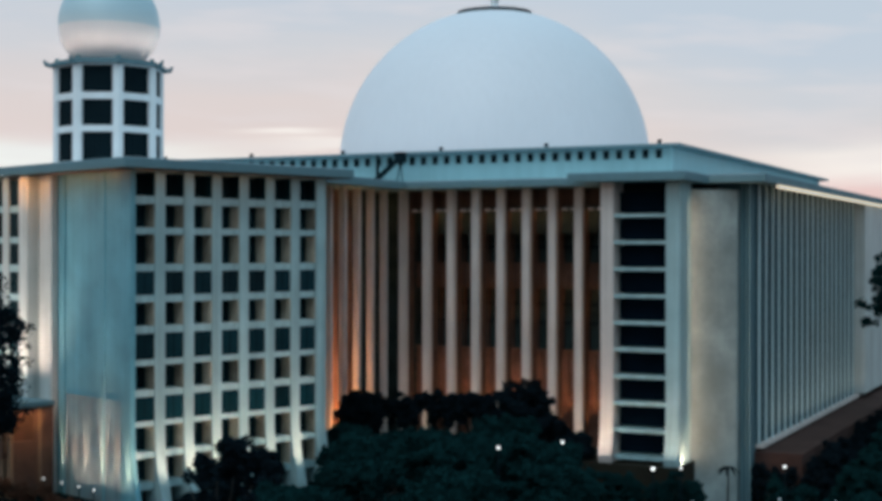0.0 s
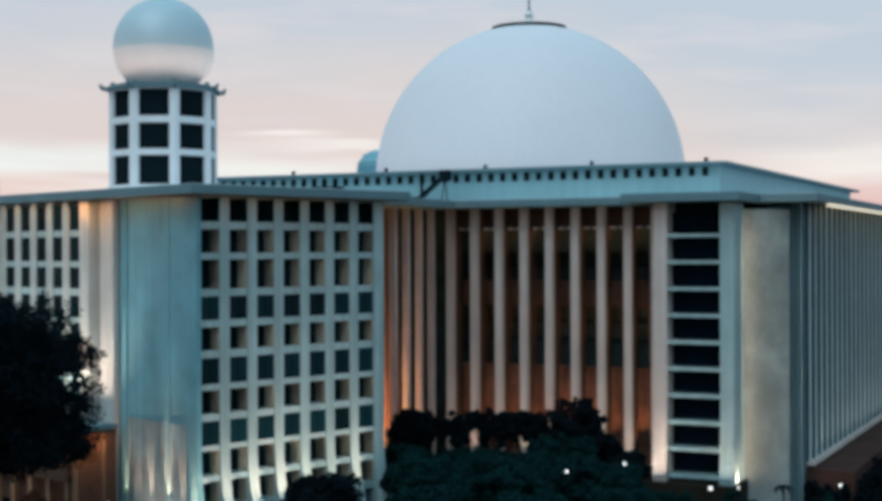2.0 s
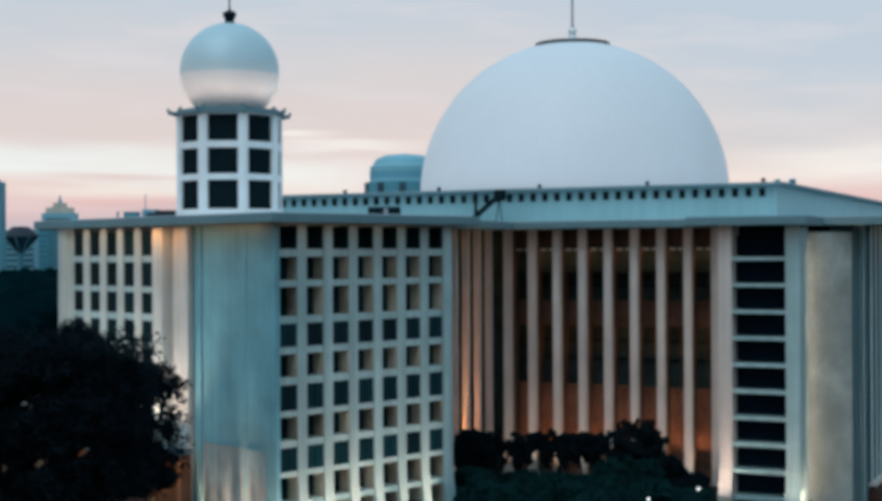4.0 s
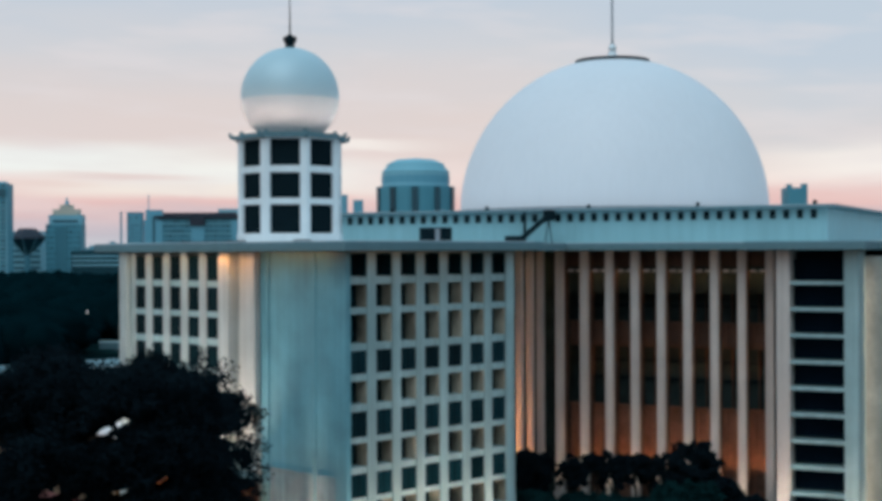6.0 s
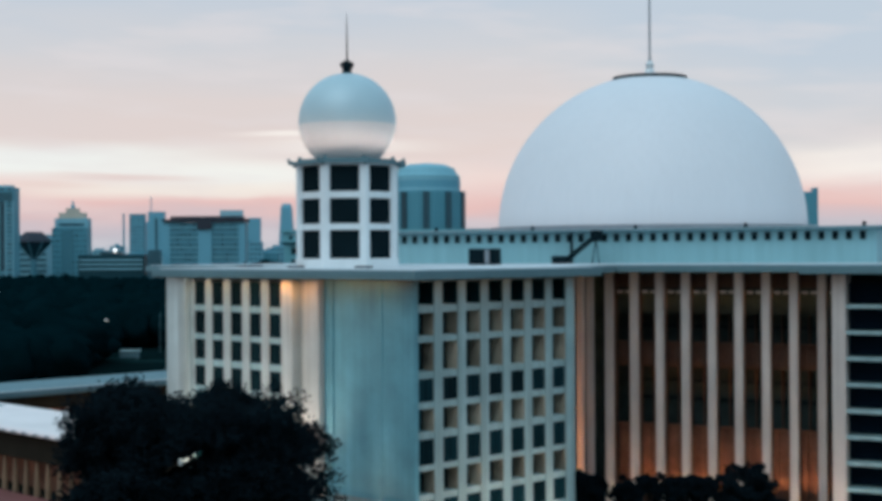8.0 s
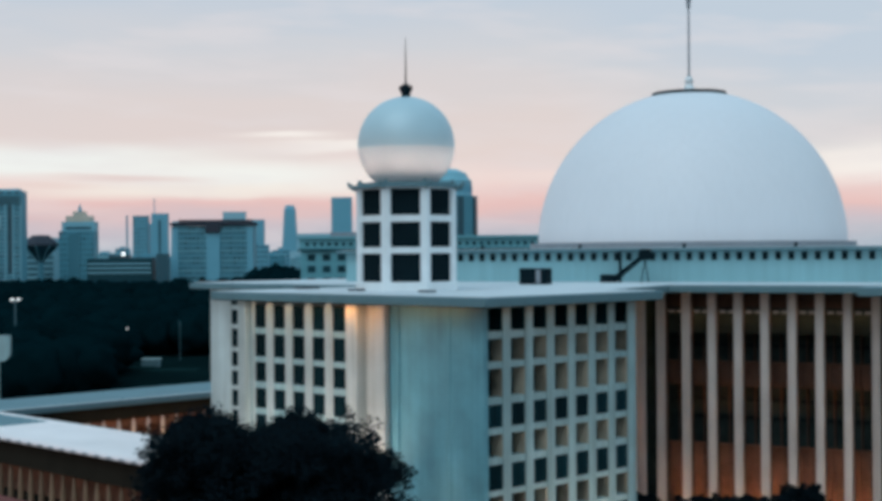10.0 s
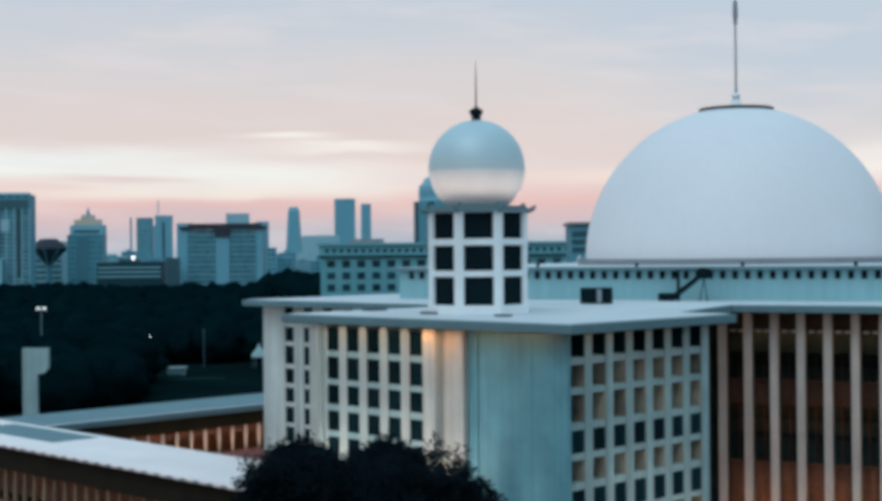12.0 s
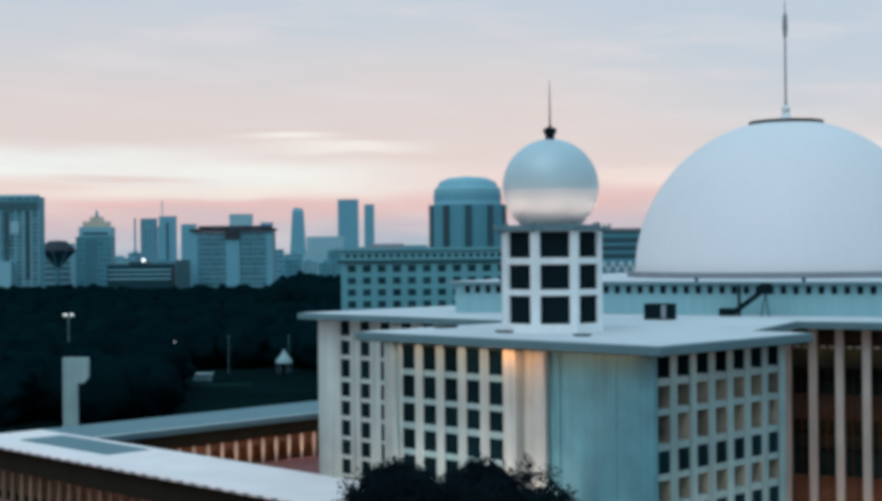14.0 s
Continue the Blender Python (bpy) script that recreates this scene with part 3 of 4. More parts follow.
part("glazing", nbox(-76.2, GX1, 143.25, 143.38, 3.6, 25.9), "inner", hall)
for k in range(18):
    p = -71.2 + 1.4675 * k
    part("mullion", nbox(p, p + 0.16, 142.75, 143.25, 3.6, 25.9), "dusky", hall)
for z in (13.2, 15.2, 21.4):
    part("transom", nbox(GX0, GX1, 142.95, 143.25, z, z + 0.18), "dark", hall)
# added wall whose dark colour stands for the shaded gap in the corner
part("return_wall", nbox(-76.1, -71.65, 140.4, 140.8, 0, TOP - 0.01), "inner", hall, "wall in the re-entrant corner, coloured dark for the shaded gap")
# corner stair tower
part("tower_slab", nbox(-48.2, -36.6, 126.3, 137.5, TOP - 0.05, ROOF - 0.012, bevel=0.05), "slab", hall)
part("tower_pier", flared(bmesh.new(), "x", -45.4, -44.1, 128.0, 136.5, TOP, foot=0.5), "column", hall)
part("tower_pier", flared(bmesh.new(), "x", -38.95, -37.6, 128.0, 131.8, TOP, foot=0.5), "marble", hall)
part("tower_back", nbox(-44.1, -38.95, 131.0, 143.3, LOW, TOP), "void", hall)
for k in range(10):
    zc = 24.45 - 2.56 * k
    part("landing", nbox(-44.1, -38.95, 128.1, 130.98, zc - 0.16, zc + 0.16), "marble", hall)
    part("pane", nbox(-44.1, -38.95, 129.9, 129.95, zc + 0.3, zc + 2.26), "blackglass", hall)
dg = bmesh.new()
prism(dg, [(-38.2, 131.6), (-34.2, 135.9), (-34.2, 137.2), (-38.2, 137.2)], LOW, 27.0)
part("diagonal_wall", dg, "tan", hall, "weathered buff stone wall across the corner")
part("dark_joint", nbox(-36.5, -33.2, 137.2, 139.5, LOW, TOP), "joint", hall)
for p, w in ((-34.05, 0.18), (-33.62, 0.12), (-33.28, 0.14)):
    part("joint_rib", nbox(p, p + w, 136.95, 137.2, LOW, TOP), "slab", hall)
part("podium", nbox(-48.6, -37.4, 126.6, 137.0, LOW, 0.9), "brown", hall, "dark podium under the stair tower")
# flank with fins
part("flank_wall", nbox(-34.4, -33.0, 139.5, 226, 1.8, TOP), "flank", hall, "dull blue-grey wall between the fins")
for k in range(19):
    q = 139.6 + 2.95 * k
    part("fin", nbox(-33.0, -32.8, q, q + 0.28, 1.9, TOP), "fin", hall)
part("fin_sill", nbox(-34.3, -32.4, 139.5, 195, 1.5, 1.9), "column", hall)
part("flank_bay", nbox(-34.1, -31.6, 194.7, 226, 2.0, TOP), "cream", hall)
part("eaves_light", nbox(-31.4, -31.06, 140.5, 226, TOP - 0.36, TOP - 0.012), "strip", hall, "glowing cream light strip under the roof edge")
part("terrace", nbox(-34.2, -28.5, 139, 226, LOW, 1.2), "dusk2", hall, "red-brown terrace beside the flank")

# warm gallery lamps
lamp_area("column_flood", (*pq_xy(-59.5, 135.6), 0.3), (*pq_xy(-59.5, 137.0), 8), 25, 0.2, 330, (1.0, 0.74, 0.56), 70)
lamp_area("gallery_lamp", (*pq_xy(-58.5, 139.6), 25.6), (*pq_xy(-58.5, 140.6), 20), 24, 0.3, 170, ORANGE)
lamp_area("gallery_lamp", (*pq_xy(-58.5, 140.05), 12.2), (*pq_xy(-58.5, 141.2), 18), 24, 0.2, 300, ORANGE, 120)
lamp_area("gallery_lamp", (*pq_xy(-58.5, 139.2), 3.2), (*pq_xy(-58.5, 140.5), 9), 24, 0.3, 640, ORANGE, 90)
strip = lamp_area("slot_light", (*pq_xy(-37.55, 131.0), 13.5), (*pq_xy(-35.2, 133.8), 13.5), 0.25, 25, 620, (1.0, 0.62, 0.40), 170)
lamp_area("tower_flood", (*pq_xy(-37.0, 128.6), 1.1), (*pq_xy(-36.9, 132.4), 8), 1.6, 0.8, 210, (1.0, 0.64, 0.43), 150)
lamp_area("tower_flood", (*pq_xy(-44.9, 125.4), 0.95), (*pq_xy(-44.8, 128.0), 10), 1.0, 0.5, 170, PALE, 110)
lamp_area("tower_flood", (*pq_xy(-38.2, 125.4), 0.95), (*pq_xy(-38.25, 128.0), 10), 1.0, 0.5, 130, (1.0, 0.66, 0.46), 110)
lamp_area("sill_strip", (*pq_xy(-31.9, 168), 2.0), (*pq_xy(-33.0, 168), 9), 52, 0.2, 420, (1.0, 0.80, 0.64), 90)
lamp_area("eaves_strip", (*pq_xy(-32.0, 168), 27.5), (*pq_xy(-34.0, 168), 22), 50, 0.3, 90, WARM)

# ---------- connecting wing ----------
link = thing("connecting_wing", R26, (-83, 126, 0), "connecting wing with slim stone columns and orange lamplight", "building")
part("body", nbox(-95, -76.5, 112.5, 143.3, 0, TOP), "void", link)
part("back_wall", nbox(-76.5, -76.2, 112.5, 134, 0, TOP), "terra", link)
# same wall as back_wall; the part out of the lamplight is coloured dark
part("corner_wall", nbox(-76.5, -76.2, 134, 141, 0, TOP), "inner", link, "end of the back wall, coloured dark for the unlit corner")
part("roof_slab", nbox(-97, -69.6, 108, 135.5, TOP + 0.006, ROOF - 0.02), "slab", link)
part("roof_surface", nbox(-96.5, -70, 108.5, 135.5, ROOF - 0.02, ROOF + 0.04), "rooftop", link)
for k in range(8):
    q = 115.2 + 2.98 * k
    part("column", nbox(-73.9, -73.1, q, q + 0.5, 0, TOP, bevel=0.05), "column", link)
lamp_area("link_lamp", (*pq_xy(-74.2, 123), 0.4), (*pq_xy(-76.2, 123), 13), 18, 0.4, 400, ORANGE, 80)
lamp_area("link_lamp", (*pq_xy(-74.2, 128.3), 0.4), (*pq_xy(-76.2, 128.3), 12), 6, 0.4, 1050, ORANGE, 70)
lamp_area("link_lamp", (*pq_xy(-71.7, 125.5), 0.4), (*pq_xy(-73.4, 125.5), 7), 6, 0.3, 200, ORANGE, 70)

# ---------- rear wing ----------
rear = thing("rear_wing", R45, (108, 150, 0), "pale rear wing with window grid and flat roof slab", "building")
part("body", nbox(91.2, 131, 121, 174.9, 0, TOP), "void", rear)
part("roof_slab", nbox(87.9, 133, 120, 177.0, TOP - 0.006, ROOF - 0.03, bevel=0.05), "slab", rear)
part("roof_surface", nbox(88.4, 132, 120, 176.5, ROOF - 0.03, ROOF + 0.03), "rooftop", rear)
part("end_pier", nbox(90.0, 93, 170.6, 175.2, 0, TOP, bevel=0.08), "cream", rear)
for k in range(9):
    v = 170.6 - 3.95 * k
    part("pier", nbox(90.1, 91.5, v - 3.95, v - 1.9, 0, TOP), "cream", rear)
    part("pier_rib", nbox(89.95, 90.1, v - 2.7, v - 2.3, 0, TOP), "cream", rear)
for r, (zt, zb) in enumerate(ROW_Z):
    nxt = ROW_Z[r + 1][0] if r + 1 < len(ROW_Z) else zb - 0.6
    part("beam", nbox(90.17, 91.5, 135.1, 170.6, nxt, zb), "cream", rear)
    rear_pane = pane_mesh("pane", "glass", nbox(0, 0.05, 0, 1.9, 0, zt - zb))
    for k in range(9):
        share("pane", rear_pane, (90.22, 168.7 - 3.95 * k, zb), rear)
lamp_area("floodlight_row", (*uv_xy(88.2, 160), 0.4), (*uv_xy(90.2, 160), 10), 25, 0.3, 900, (1.0, 0.76, 0.58), 110)

# ---------- courtyard galleries ----------
GR = 8.3


near = thing("courtyard_gallery", R45, (76.7, 178, 0), "low arcaded gallery with a broad white flat roof", "gallery", "courtyard galleries")
part("roof_slab", nbox(67.6, 82.2, 133, 236.5, GR - 0.4, GR, bevel=0.05), "roofwhite", near)
part("roof_surface", nbox(68.2, 81.6, 133, 220.5, GR, GR + 0.07), "roofwhite", near, "broad white roof surface")
part("roof_felt", nbox(73.0, 80.4, 201.5, 226.5, GR + 0.075, GR + 0.11), "slab", near, "dark grey felt rectangle")
part("inner_wall", nbox(73.0, 73.4, 133, 235, 0, GR - 0.4), "terra", near)
# shadow beneath the roof edge is put into this lintel's near-black brown
part("lintel", nbox(68.95, 69.45, 133, 236, 4.5, GR - 0.405), "brown", near)
col_n = part("column", lathe(bmesh.new(), [(0.42, 0), (0.38, 1.5), (0.24, 3.6), (0.2, 4.9)], 0, 0, 8), "shade", near, at=(69.5, 135, 0))
for k in range(1, 38):
    share("column", col_n.data, (69.5, 135 + 2.72 * k, 0), near)
for k in range(0, 38):
    share("column", col_n.data, (81.4, 135 + 2.72 * k, 0), near)
dn = part("edge_block", nbox(-0.15, 0.0, -0.5, 0.5, 0, 0.22), "roofdark", near, at=(67.6, 140, GR - 0.3))
for k in range(1, 34):
    share("edge_block", dn.data, (67.6, 140 + 2.72 * k, GR - 0.3), near)
far = thing("courtyard_gallery", R45, (110, 228, 0), "low gallery with tall pale columns, orange lamplight behind", "gallery", "courtyard galleries")
part("roof_slab", nbox(82.2, 170, 219.6, 236.5, GR - 0.9, GR - 0.006, bevel=0.06), "slab", far)
part("roof_surface", nbox(82.2, 170, 220.2, 236, GR - 0.006, GR + 0.06), "slab", far)
part("inner_wall", nbox(82.4, 170, 226, 226.5, 0, GR - 0.9), "terra", far)
# likewise coloured near-black for the shadow below the slab
part("lintel", nbox(82.4, 170, 220.35, 221.2, 5.05, GR - 0.905), "brown", far)
part("roof_edge", nbox(82.2, 170, 219.55, 220.3, GR + 0.061, GR + 0.12), "rooftop", far, "pale edge strip of the roof")
part("rail", nbox(82.4, 170, 220.75, 220.95, 4.0, 4.5), "terra", far)
colf = part("column", lathe(bmesh.new(), [(0.2, 0), (0.22, 1.9), (0.34, 3.6), (0.3, 4.3), (0.16, 5.04)], 0, 0, 8), "column", far, at=(84, 220.6, 0))
for k in range(1, 30):
    share("column", colf.data, (84 + 2.85 * k, 220.6, 0), far)
lamp_area("arcade_lamp", (*uv_xy(122, 223.6), 7.2), (*uv_xy(122, 224.8), 2), 56, 0.5, 900, ORANGE)
lamp_area("court_lamp", (*uv_xy(122, 219.2), 0.7), (*uv_xy(122, 220.6), 5), 56, 0.3, 800, (1.0, 0.60, 0.34), 90)
lamp_area("arcade_lamp", (*uv_xy(70.6, 176), 4.6), (*uv_xy(72.4, 176), 0.5), 80, 0.5, 140, ORANGE)

# ---------- low annex beside the block ----------
annex = thing("garden_annex", R45, (60, 117, 0), "low red-brown annex with orange-lit pillars", "annex")
part("roof_slab", nbox(57.6, 62.4, 109.6, 128, 7.7, 8.1), "slab", annex)
part("wall", nbox(60.6, 61.6, 110, 128, 0, 7.7), "dusky", annex)
part("end_wall", nbox(61.3, 62.4, 109.8, 110.3, 0, 7.7), "dusky", annex)
part("end_lintel", nbox(58.3, 61.3, 109.9, 110.3, 7.0, 7.7), "dusky", annex)
part("end_parapet", nbox(58.6, 61.0, 109.95, 110.25, 0, 4.8), "dusky", annex)
for u in (58.25, 60.95):
    part("end_pillar", nbox(u, u + 0.38, 109.8, 110.25, 0, 7.7, bevel=0.05), "shade", annex)
part("balcony", nbox(57.9, 60.6, 110.4, 128, 3.4, 3.9), "dusky", annex)
part("balcony_rail", nbox(57.9, 58.1, 110.4, 128, 3.9, 4.8), "dusky", annex)
for k in range(6):
    part("pillar", nbox(58.1, 58.6, 110.6 + 3.1 * k, 111.3 + 3.1 * k, 0, 7.7, bevel=0.05), "shade", annex)
lamp_area("annex_lamp", (*uv_xy(59.6, 118), 7.4), (*uv_xy(59.8, 118), 3), 14, 0.4, 300, ORANGE)
lamp_area("annex_lamp", (*uv_xy(59.7, 108.9), 7.5), (*uv_xy(59.7, 110), 5.6), 2.8, 0.2, 75, ORANGE, 120)
lamp_area("annex_lamp", (*uv_xy(57.0, 118), 0.5), (*uv_xy(59.0, 118), 5), 14, 0.4, 50, ORANGE)

# ---------- roof things ----------
hx, hy = -85.35, 133.2
unit = thing("roof_plant_box", R26, (hx, hy, ROOF + 0.05), "dark louvred plant box standing on the roof", "plant box")
part("housing", nbox(hx - 1.7, hx + 1.7, hy, hy + 1.6, ROOF + 0.05, 30.4, bevel=0.04), "dark", unit)
for k in range(5):
    part("door_panel", nbox(hx - 1.6 + 0.66 * k, hx - 1.06 + 0.66 * k, hy - 0.06, hy, ROOF + 0.2, 30.25), "mast" if k == 3 else "dark", unit)
cx, cy = -77.2, 144.6
crane = thing("maintenance_davit", R26, (cx, cy, ROOF + 0.05), "dark steel maintenance davit on the roof edge", "crane")
bm = bmesh.new()
rod(bm, (cx - 1.6, cy, ROOF + 0.05), (cx - 1.6, cy, 32.2), 0.2)
part("post", bm, "dark", crane)
bm = bmesh.new()
rod(bm, (cx - 2.2, cy, ROOF + 0.5), (cx + 1.6, cy - 0.6, 31.8), 0.36, 0.3)
part("boom", bm, "dark", crane)
part("counterweight", nbox(cx - 4.0, cx - 2.0, cy - 0.5, cy + 0.5, ROOF + 0.05, 29.5, bevel=0.1), "dark", crane)
part("winch", nbox(cx + 1.1, cx + 2.4, cy - 1.1, cy - 0.1, 31.2, 32.5, bevel=0.15), "dark", crane)
for dx in (1.2, 2.1):
    bm = bmesh.new()
    rod(bm, (cx + dx, cy - 0.6, ROOF + 0.05), (cx + 1.7, cy - 0.6, 31.3), 0.07)
    part("leg", bm, "dark", crane)
for (u, v, a, b) in ((68.5, 120.5, 1.5, 0.8), (68.0, 110.5, 0.9, 0.7), (71.0, 131.5, 2.2, 0.7)):
    t = thing("roof_hatch", R45, (u, v, ROOF + 0.06), "small dark hatch lying on the pale roof", "hatch", "roof hatches")
    part("frame", nbox(u - a / 2, u + a / 2, v - b, v + b, ROOF + 0.06, ROOF + 0.2), "roofdark", t)
    part("lid", nbox(u - a / 2 - 0.05, u + a / 2 + 0.05, v - b - 0.05, v + b + 0.05, ROOF + 0.2, ROOF + 0.28, bevel=0.02), "dark", t)


# ---------- trees ----------
def tree(name, x, y, top, rx, bottom, seed, clumps, leaf=0.55, leaves=46, label="dark leafy tree with a broad rounded crown", lobe_n=16, boxy=2.0, flat=False, gaps=(), leaf_mat="leaf", foot=0.0):
    rnd = random.Random(seed)
    t = thing(name, EYE4, (x, y, foot), label, "tree", "garden trees")
    cz, rz = (top + bottom) / 2, (top - bottom) / 2
    bm = bmesh.new()
    th = bottom + rz * 0.5
    rod(bm, (x, y, foot), (x + 0.2, y, th * 0.5), 0.045 * rx + 0.12, 0.035 * rx + 0.09)
    rod(bm, (x + 0.2, y, th * 0.5), (x, y + 0.2, th), 0.035 * rx + 0.09, 0.02 * rx + 0.05)
    for k in range(9):
        a = 2 * math.pi * k / 9 + rnd.uniform(-0.3, 0.3)
        e = Vector((x + 0.62 * rx * math.cos(a), y + 0.62 * rx * math.sin(a), cz + rz * rnd.uniform(-0.15, 0.45)))
        s = Vector((x + 0.1, y + 0.1, th * rnd.uniform(0.5, 0.95)))
        mid = s.lerp(e, 0.5) + Vector((0, 0, 0.08 * rx))
        rod(bm, s, mid, 0.018 * rx + 0.05, 0.012 * rx + 0.03, 6)
        rod(bm, mid, e, 0.012 * rx + 0.03, 0.03, 6)
    part("trunk", bm, "bark", t)
    verts, faces = [], []
    lobes = []
    for k in range(lobe_n):
        a, zz = rnd.uniform(0, 2 * math.pi), rnd.uniform(-0.6, 1.0)
        rr = (max(0.0, 1 - abs(zz) ** boxy * 0.8)) ** 0.5 * rnd.uniform(0.3, 0.72)
        if flat:
            zz = rnd.uniform(-0.8, 1.0)
            rr = (max(0.0, 1 - abs(zz) ** 3.2 * (0.42 if zz > 0 else 0.7))) ** 0.5 * 0.8 * rnd.uniform(0.0, 1.0) ** 0.55
            lobes.append((Vector((rr * math.cos(a), rr * math.sin(a), zz * 0.74)), rnd.uniform(0.19, 0.29)))
            continue
        lobes.append((Vector((rr * math.cos(a), rr * math.sin(a), zz * 0.66)), rnd.uniform(0.24, 0.42)))
    for _ in range(clumps):
        lc, lr = lobes[rnd.randrange(lobe_n)]
        d = Vector((rnd.gauss(0, 1), rnd.gauss(0, 1), rnd.gauss(0.2, 0.9))).normalized() * lr * rnd.uniform(0.55, 1.0)
        q = lc + d
        c = Vector((x + q.x * rx, y + q.y * rx, cz + q.z * rz))
        cr = rx * rnd.uniform(0.05, 0.10) + 0.22
        for _ in range(leaves):
            o = Vector((rnd.gauss(0, 1), rnd.gauss(0, 1), rnd.gauss(0, 0.75)))
            o = c + o.normalized() * cr * rnd.uniform(0.35, 0.92)
            if any(((o.x - gx + 0.22 * (o.y - y)) / ga) ** 2 + ((o.z - gz + 0.07 * (o.y - y) - 0.3 * (o.x - gx)) / gb) ** 2 < rnd.uniform(0.3, 2.0) for gx, gz, ga, gb in gaps):
                continue
            a = Vector((rnd.gauss(0, 1), rnd.gauss(0, 1), rnd.gauss(0, 0.6))).normalized()
            b = a.orthogonal().normalized()
            s = leaf * rnd.uniform(0.6, 1.3)
            i = len(verts)
            verts += [o - a * s * 0.5, o + b * s * 0.28, o + a * s * 0.5, o - b * s * 0.28]
            faces.append((i, i + 1, i + 2, i + 3))
    me = bpy.data.meshes.new("crown")
    me.from_pydata([v - BASE[t] for v in verts], [], faces)
    me.materials.append(M[leaf_mat])
    cr_ob = new("crown", me)
    cr_ob.parent = t
    return t


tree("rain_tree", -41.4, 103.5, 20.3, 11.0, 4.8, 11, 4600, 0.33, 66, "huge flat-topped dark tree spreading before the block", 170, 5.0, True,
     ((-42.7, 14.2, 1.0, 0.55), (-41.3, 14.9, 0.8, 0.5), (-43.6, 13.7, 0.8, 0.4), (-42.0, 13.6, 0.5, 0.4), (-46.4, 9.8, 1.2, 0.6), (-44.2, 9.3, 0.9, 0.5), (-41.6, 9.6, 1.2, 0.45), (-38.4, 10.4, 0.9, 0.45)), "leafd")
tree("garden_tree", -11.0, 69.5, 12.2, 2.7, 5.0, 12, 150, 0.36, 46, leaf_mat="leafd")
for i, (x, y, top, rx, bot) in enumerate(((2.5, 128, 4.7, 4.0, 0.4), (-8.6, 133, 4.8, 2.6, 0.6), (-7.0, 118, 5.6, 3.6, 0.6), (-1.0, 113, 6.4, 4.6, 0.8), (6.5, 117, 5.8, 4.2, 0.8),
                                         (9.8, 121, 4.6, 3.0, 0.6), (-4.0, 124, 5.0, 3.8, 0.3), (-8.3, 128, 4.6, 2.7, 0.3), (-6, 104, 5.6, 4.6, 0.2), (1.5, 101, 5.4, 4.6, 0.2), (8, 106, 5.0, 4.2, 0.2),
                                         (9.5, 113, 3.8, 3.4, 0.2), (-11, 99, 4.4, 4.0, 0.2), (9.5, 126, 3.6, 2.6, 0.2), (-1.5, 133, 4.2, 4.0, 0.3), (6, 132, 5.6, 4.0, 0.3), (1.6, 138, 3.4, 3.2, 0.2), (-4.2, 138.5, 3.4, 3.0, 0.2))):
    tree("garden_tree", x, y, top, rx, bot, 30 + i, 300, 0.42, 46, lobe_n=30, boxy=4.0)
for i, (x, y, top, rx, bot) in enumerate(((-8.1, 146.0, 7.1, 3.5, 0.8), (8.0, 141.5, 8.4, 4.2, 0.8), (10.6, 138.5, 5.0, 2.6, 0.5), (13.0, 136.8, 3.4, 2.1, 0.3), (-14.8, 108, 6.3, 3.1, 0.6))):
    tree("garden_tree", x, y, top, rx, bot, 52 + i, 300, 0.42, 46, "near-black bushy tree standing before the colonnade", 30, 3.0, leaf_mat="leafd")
for i, (x, rx, bot) in enumerate(((-3.7, 2.1, 2.4), (-1.4, 1.7, 4.2), (0.5, 2.3, 2.2), (2.6, 1.7, 4.4), (4.2, 2.0, 2.6))):
    tree("garden_tree", x, 143.6 + 0.4 * (i % 2), 6.5 + 0.15 * (i % 3), rx, bot, 58 + i, 90, 0.62, 22, "small ragged tree with open foliage before the columns", 40, 5.0, leaf_mat="leafd")
tree("garden_tree", 53.5, 163, 21.0, 5.6, 11.0, 60, 200, 0.5, 46, "tall dark tree beside the hall's flank", foot=LOW)
for i, (x, y, top, rx) in enumerate(((40.0, 134, 0.6, 3.0), (43.5, 140, 2.0, 3.4), (48, 148, 3.2, 3.8), (53, 156, 4.4, 4.2), (45, 132, 0.2, 3.2), (50, 142, 1.8, 3.8), (58, 164, 6.0, 4.6), (38, 128, -0.8, 2.4), (55, 148, 2.2, 4.0))):
    tree("garden_tree", x, y, top, rx, LOW - 0.8, 70 + i, 190, 0.5, 42, "low dark bushy tree beside the terrace", foot=LOW)
for i, (x, y, top, rx) in enumerate(((13.6, 130.2, 1.2, 1.9), (15.6, 129.4, 1.0, 1.7), (17.6, 128.8, 1.3, 1.6), (19.6, 127.8, 0.9, 1.6), (21.2, 127.2, 1.4, 1.3), (22.6, 127.4, 0.4, 1.4), (16.5, 126.0, -0.9, 2.0), (20.0, 125.4, -1.2, 1.8), (31.4, 132.5, 0.4, 1.3), (34.0, 131, -0.8, 2.0), (36, 128, -1.6, 2.2))):
    tree("shrub", x, y, top, rx, LOW - 0.6, 110 + i, 110, 0.4, 34, "low dark bushy shrub near the tower", foot=LOW)
for i in range(16):
    x, y = pq_xy(-27.4 + 0.5 * (i % 2), 139.5 + 3.6 * i)
    tree("shrub", x, y, 1.1 + 0.35 * (i % 3), 2.0, LOW - 0.6, 150 + i, 90, 0.45, 34, "dark hedge shrub growing beside the terrace wall", leaf_mat="leafd", foot=LOW)
for i, p in enumerate((-32.6, -31.0, -29.4)):
    x, y = pq_xy(p, 137.9)
    tree("shrub", x, y, 0.9 - 0.3 * i, 1.1, LOW - 0.6, 170 + i, 60, 0.4, 30, "dark bushy shrub at the end of the terrace", leaf_mat="leafd", foot=LOW)
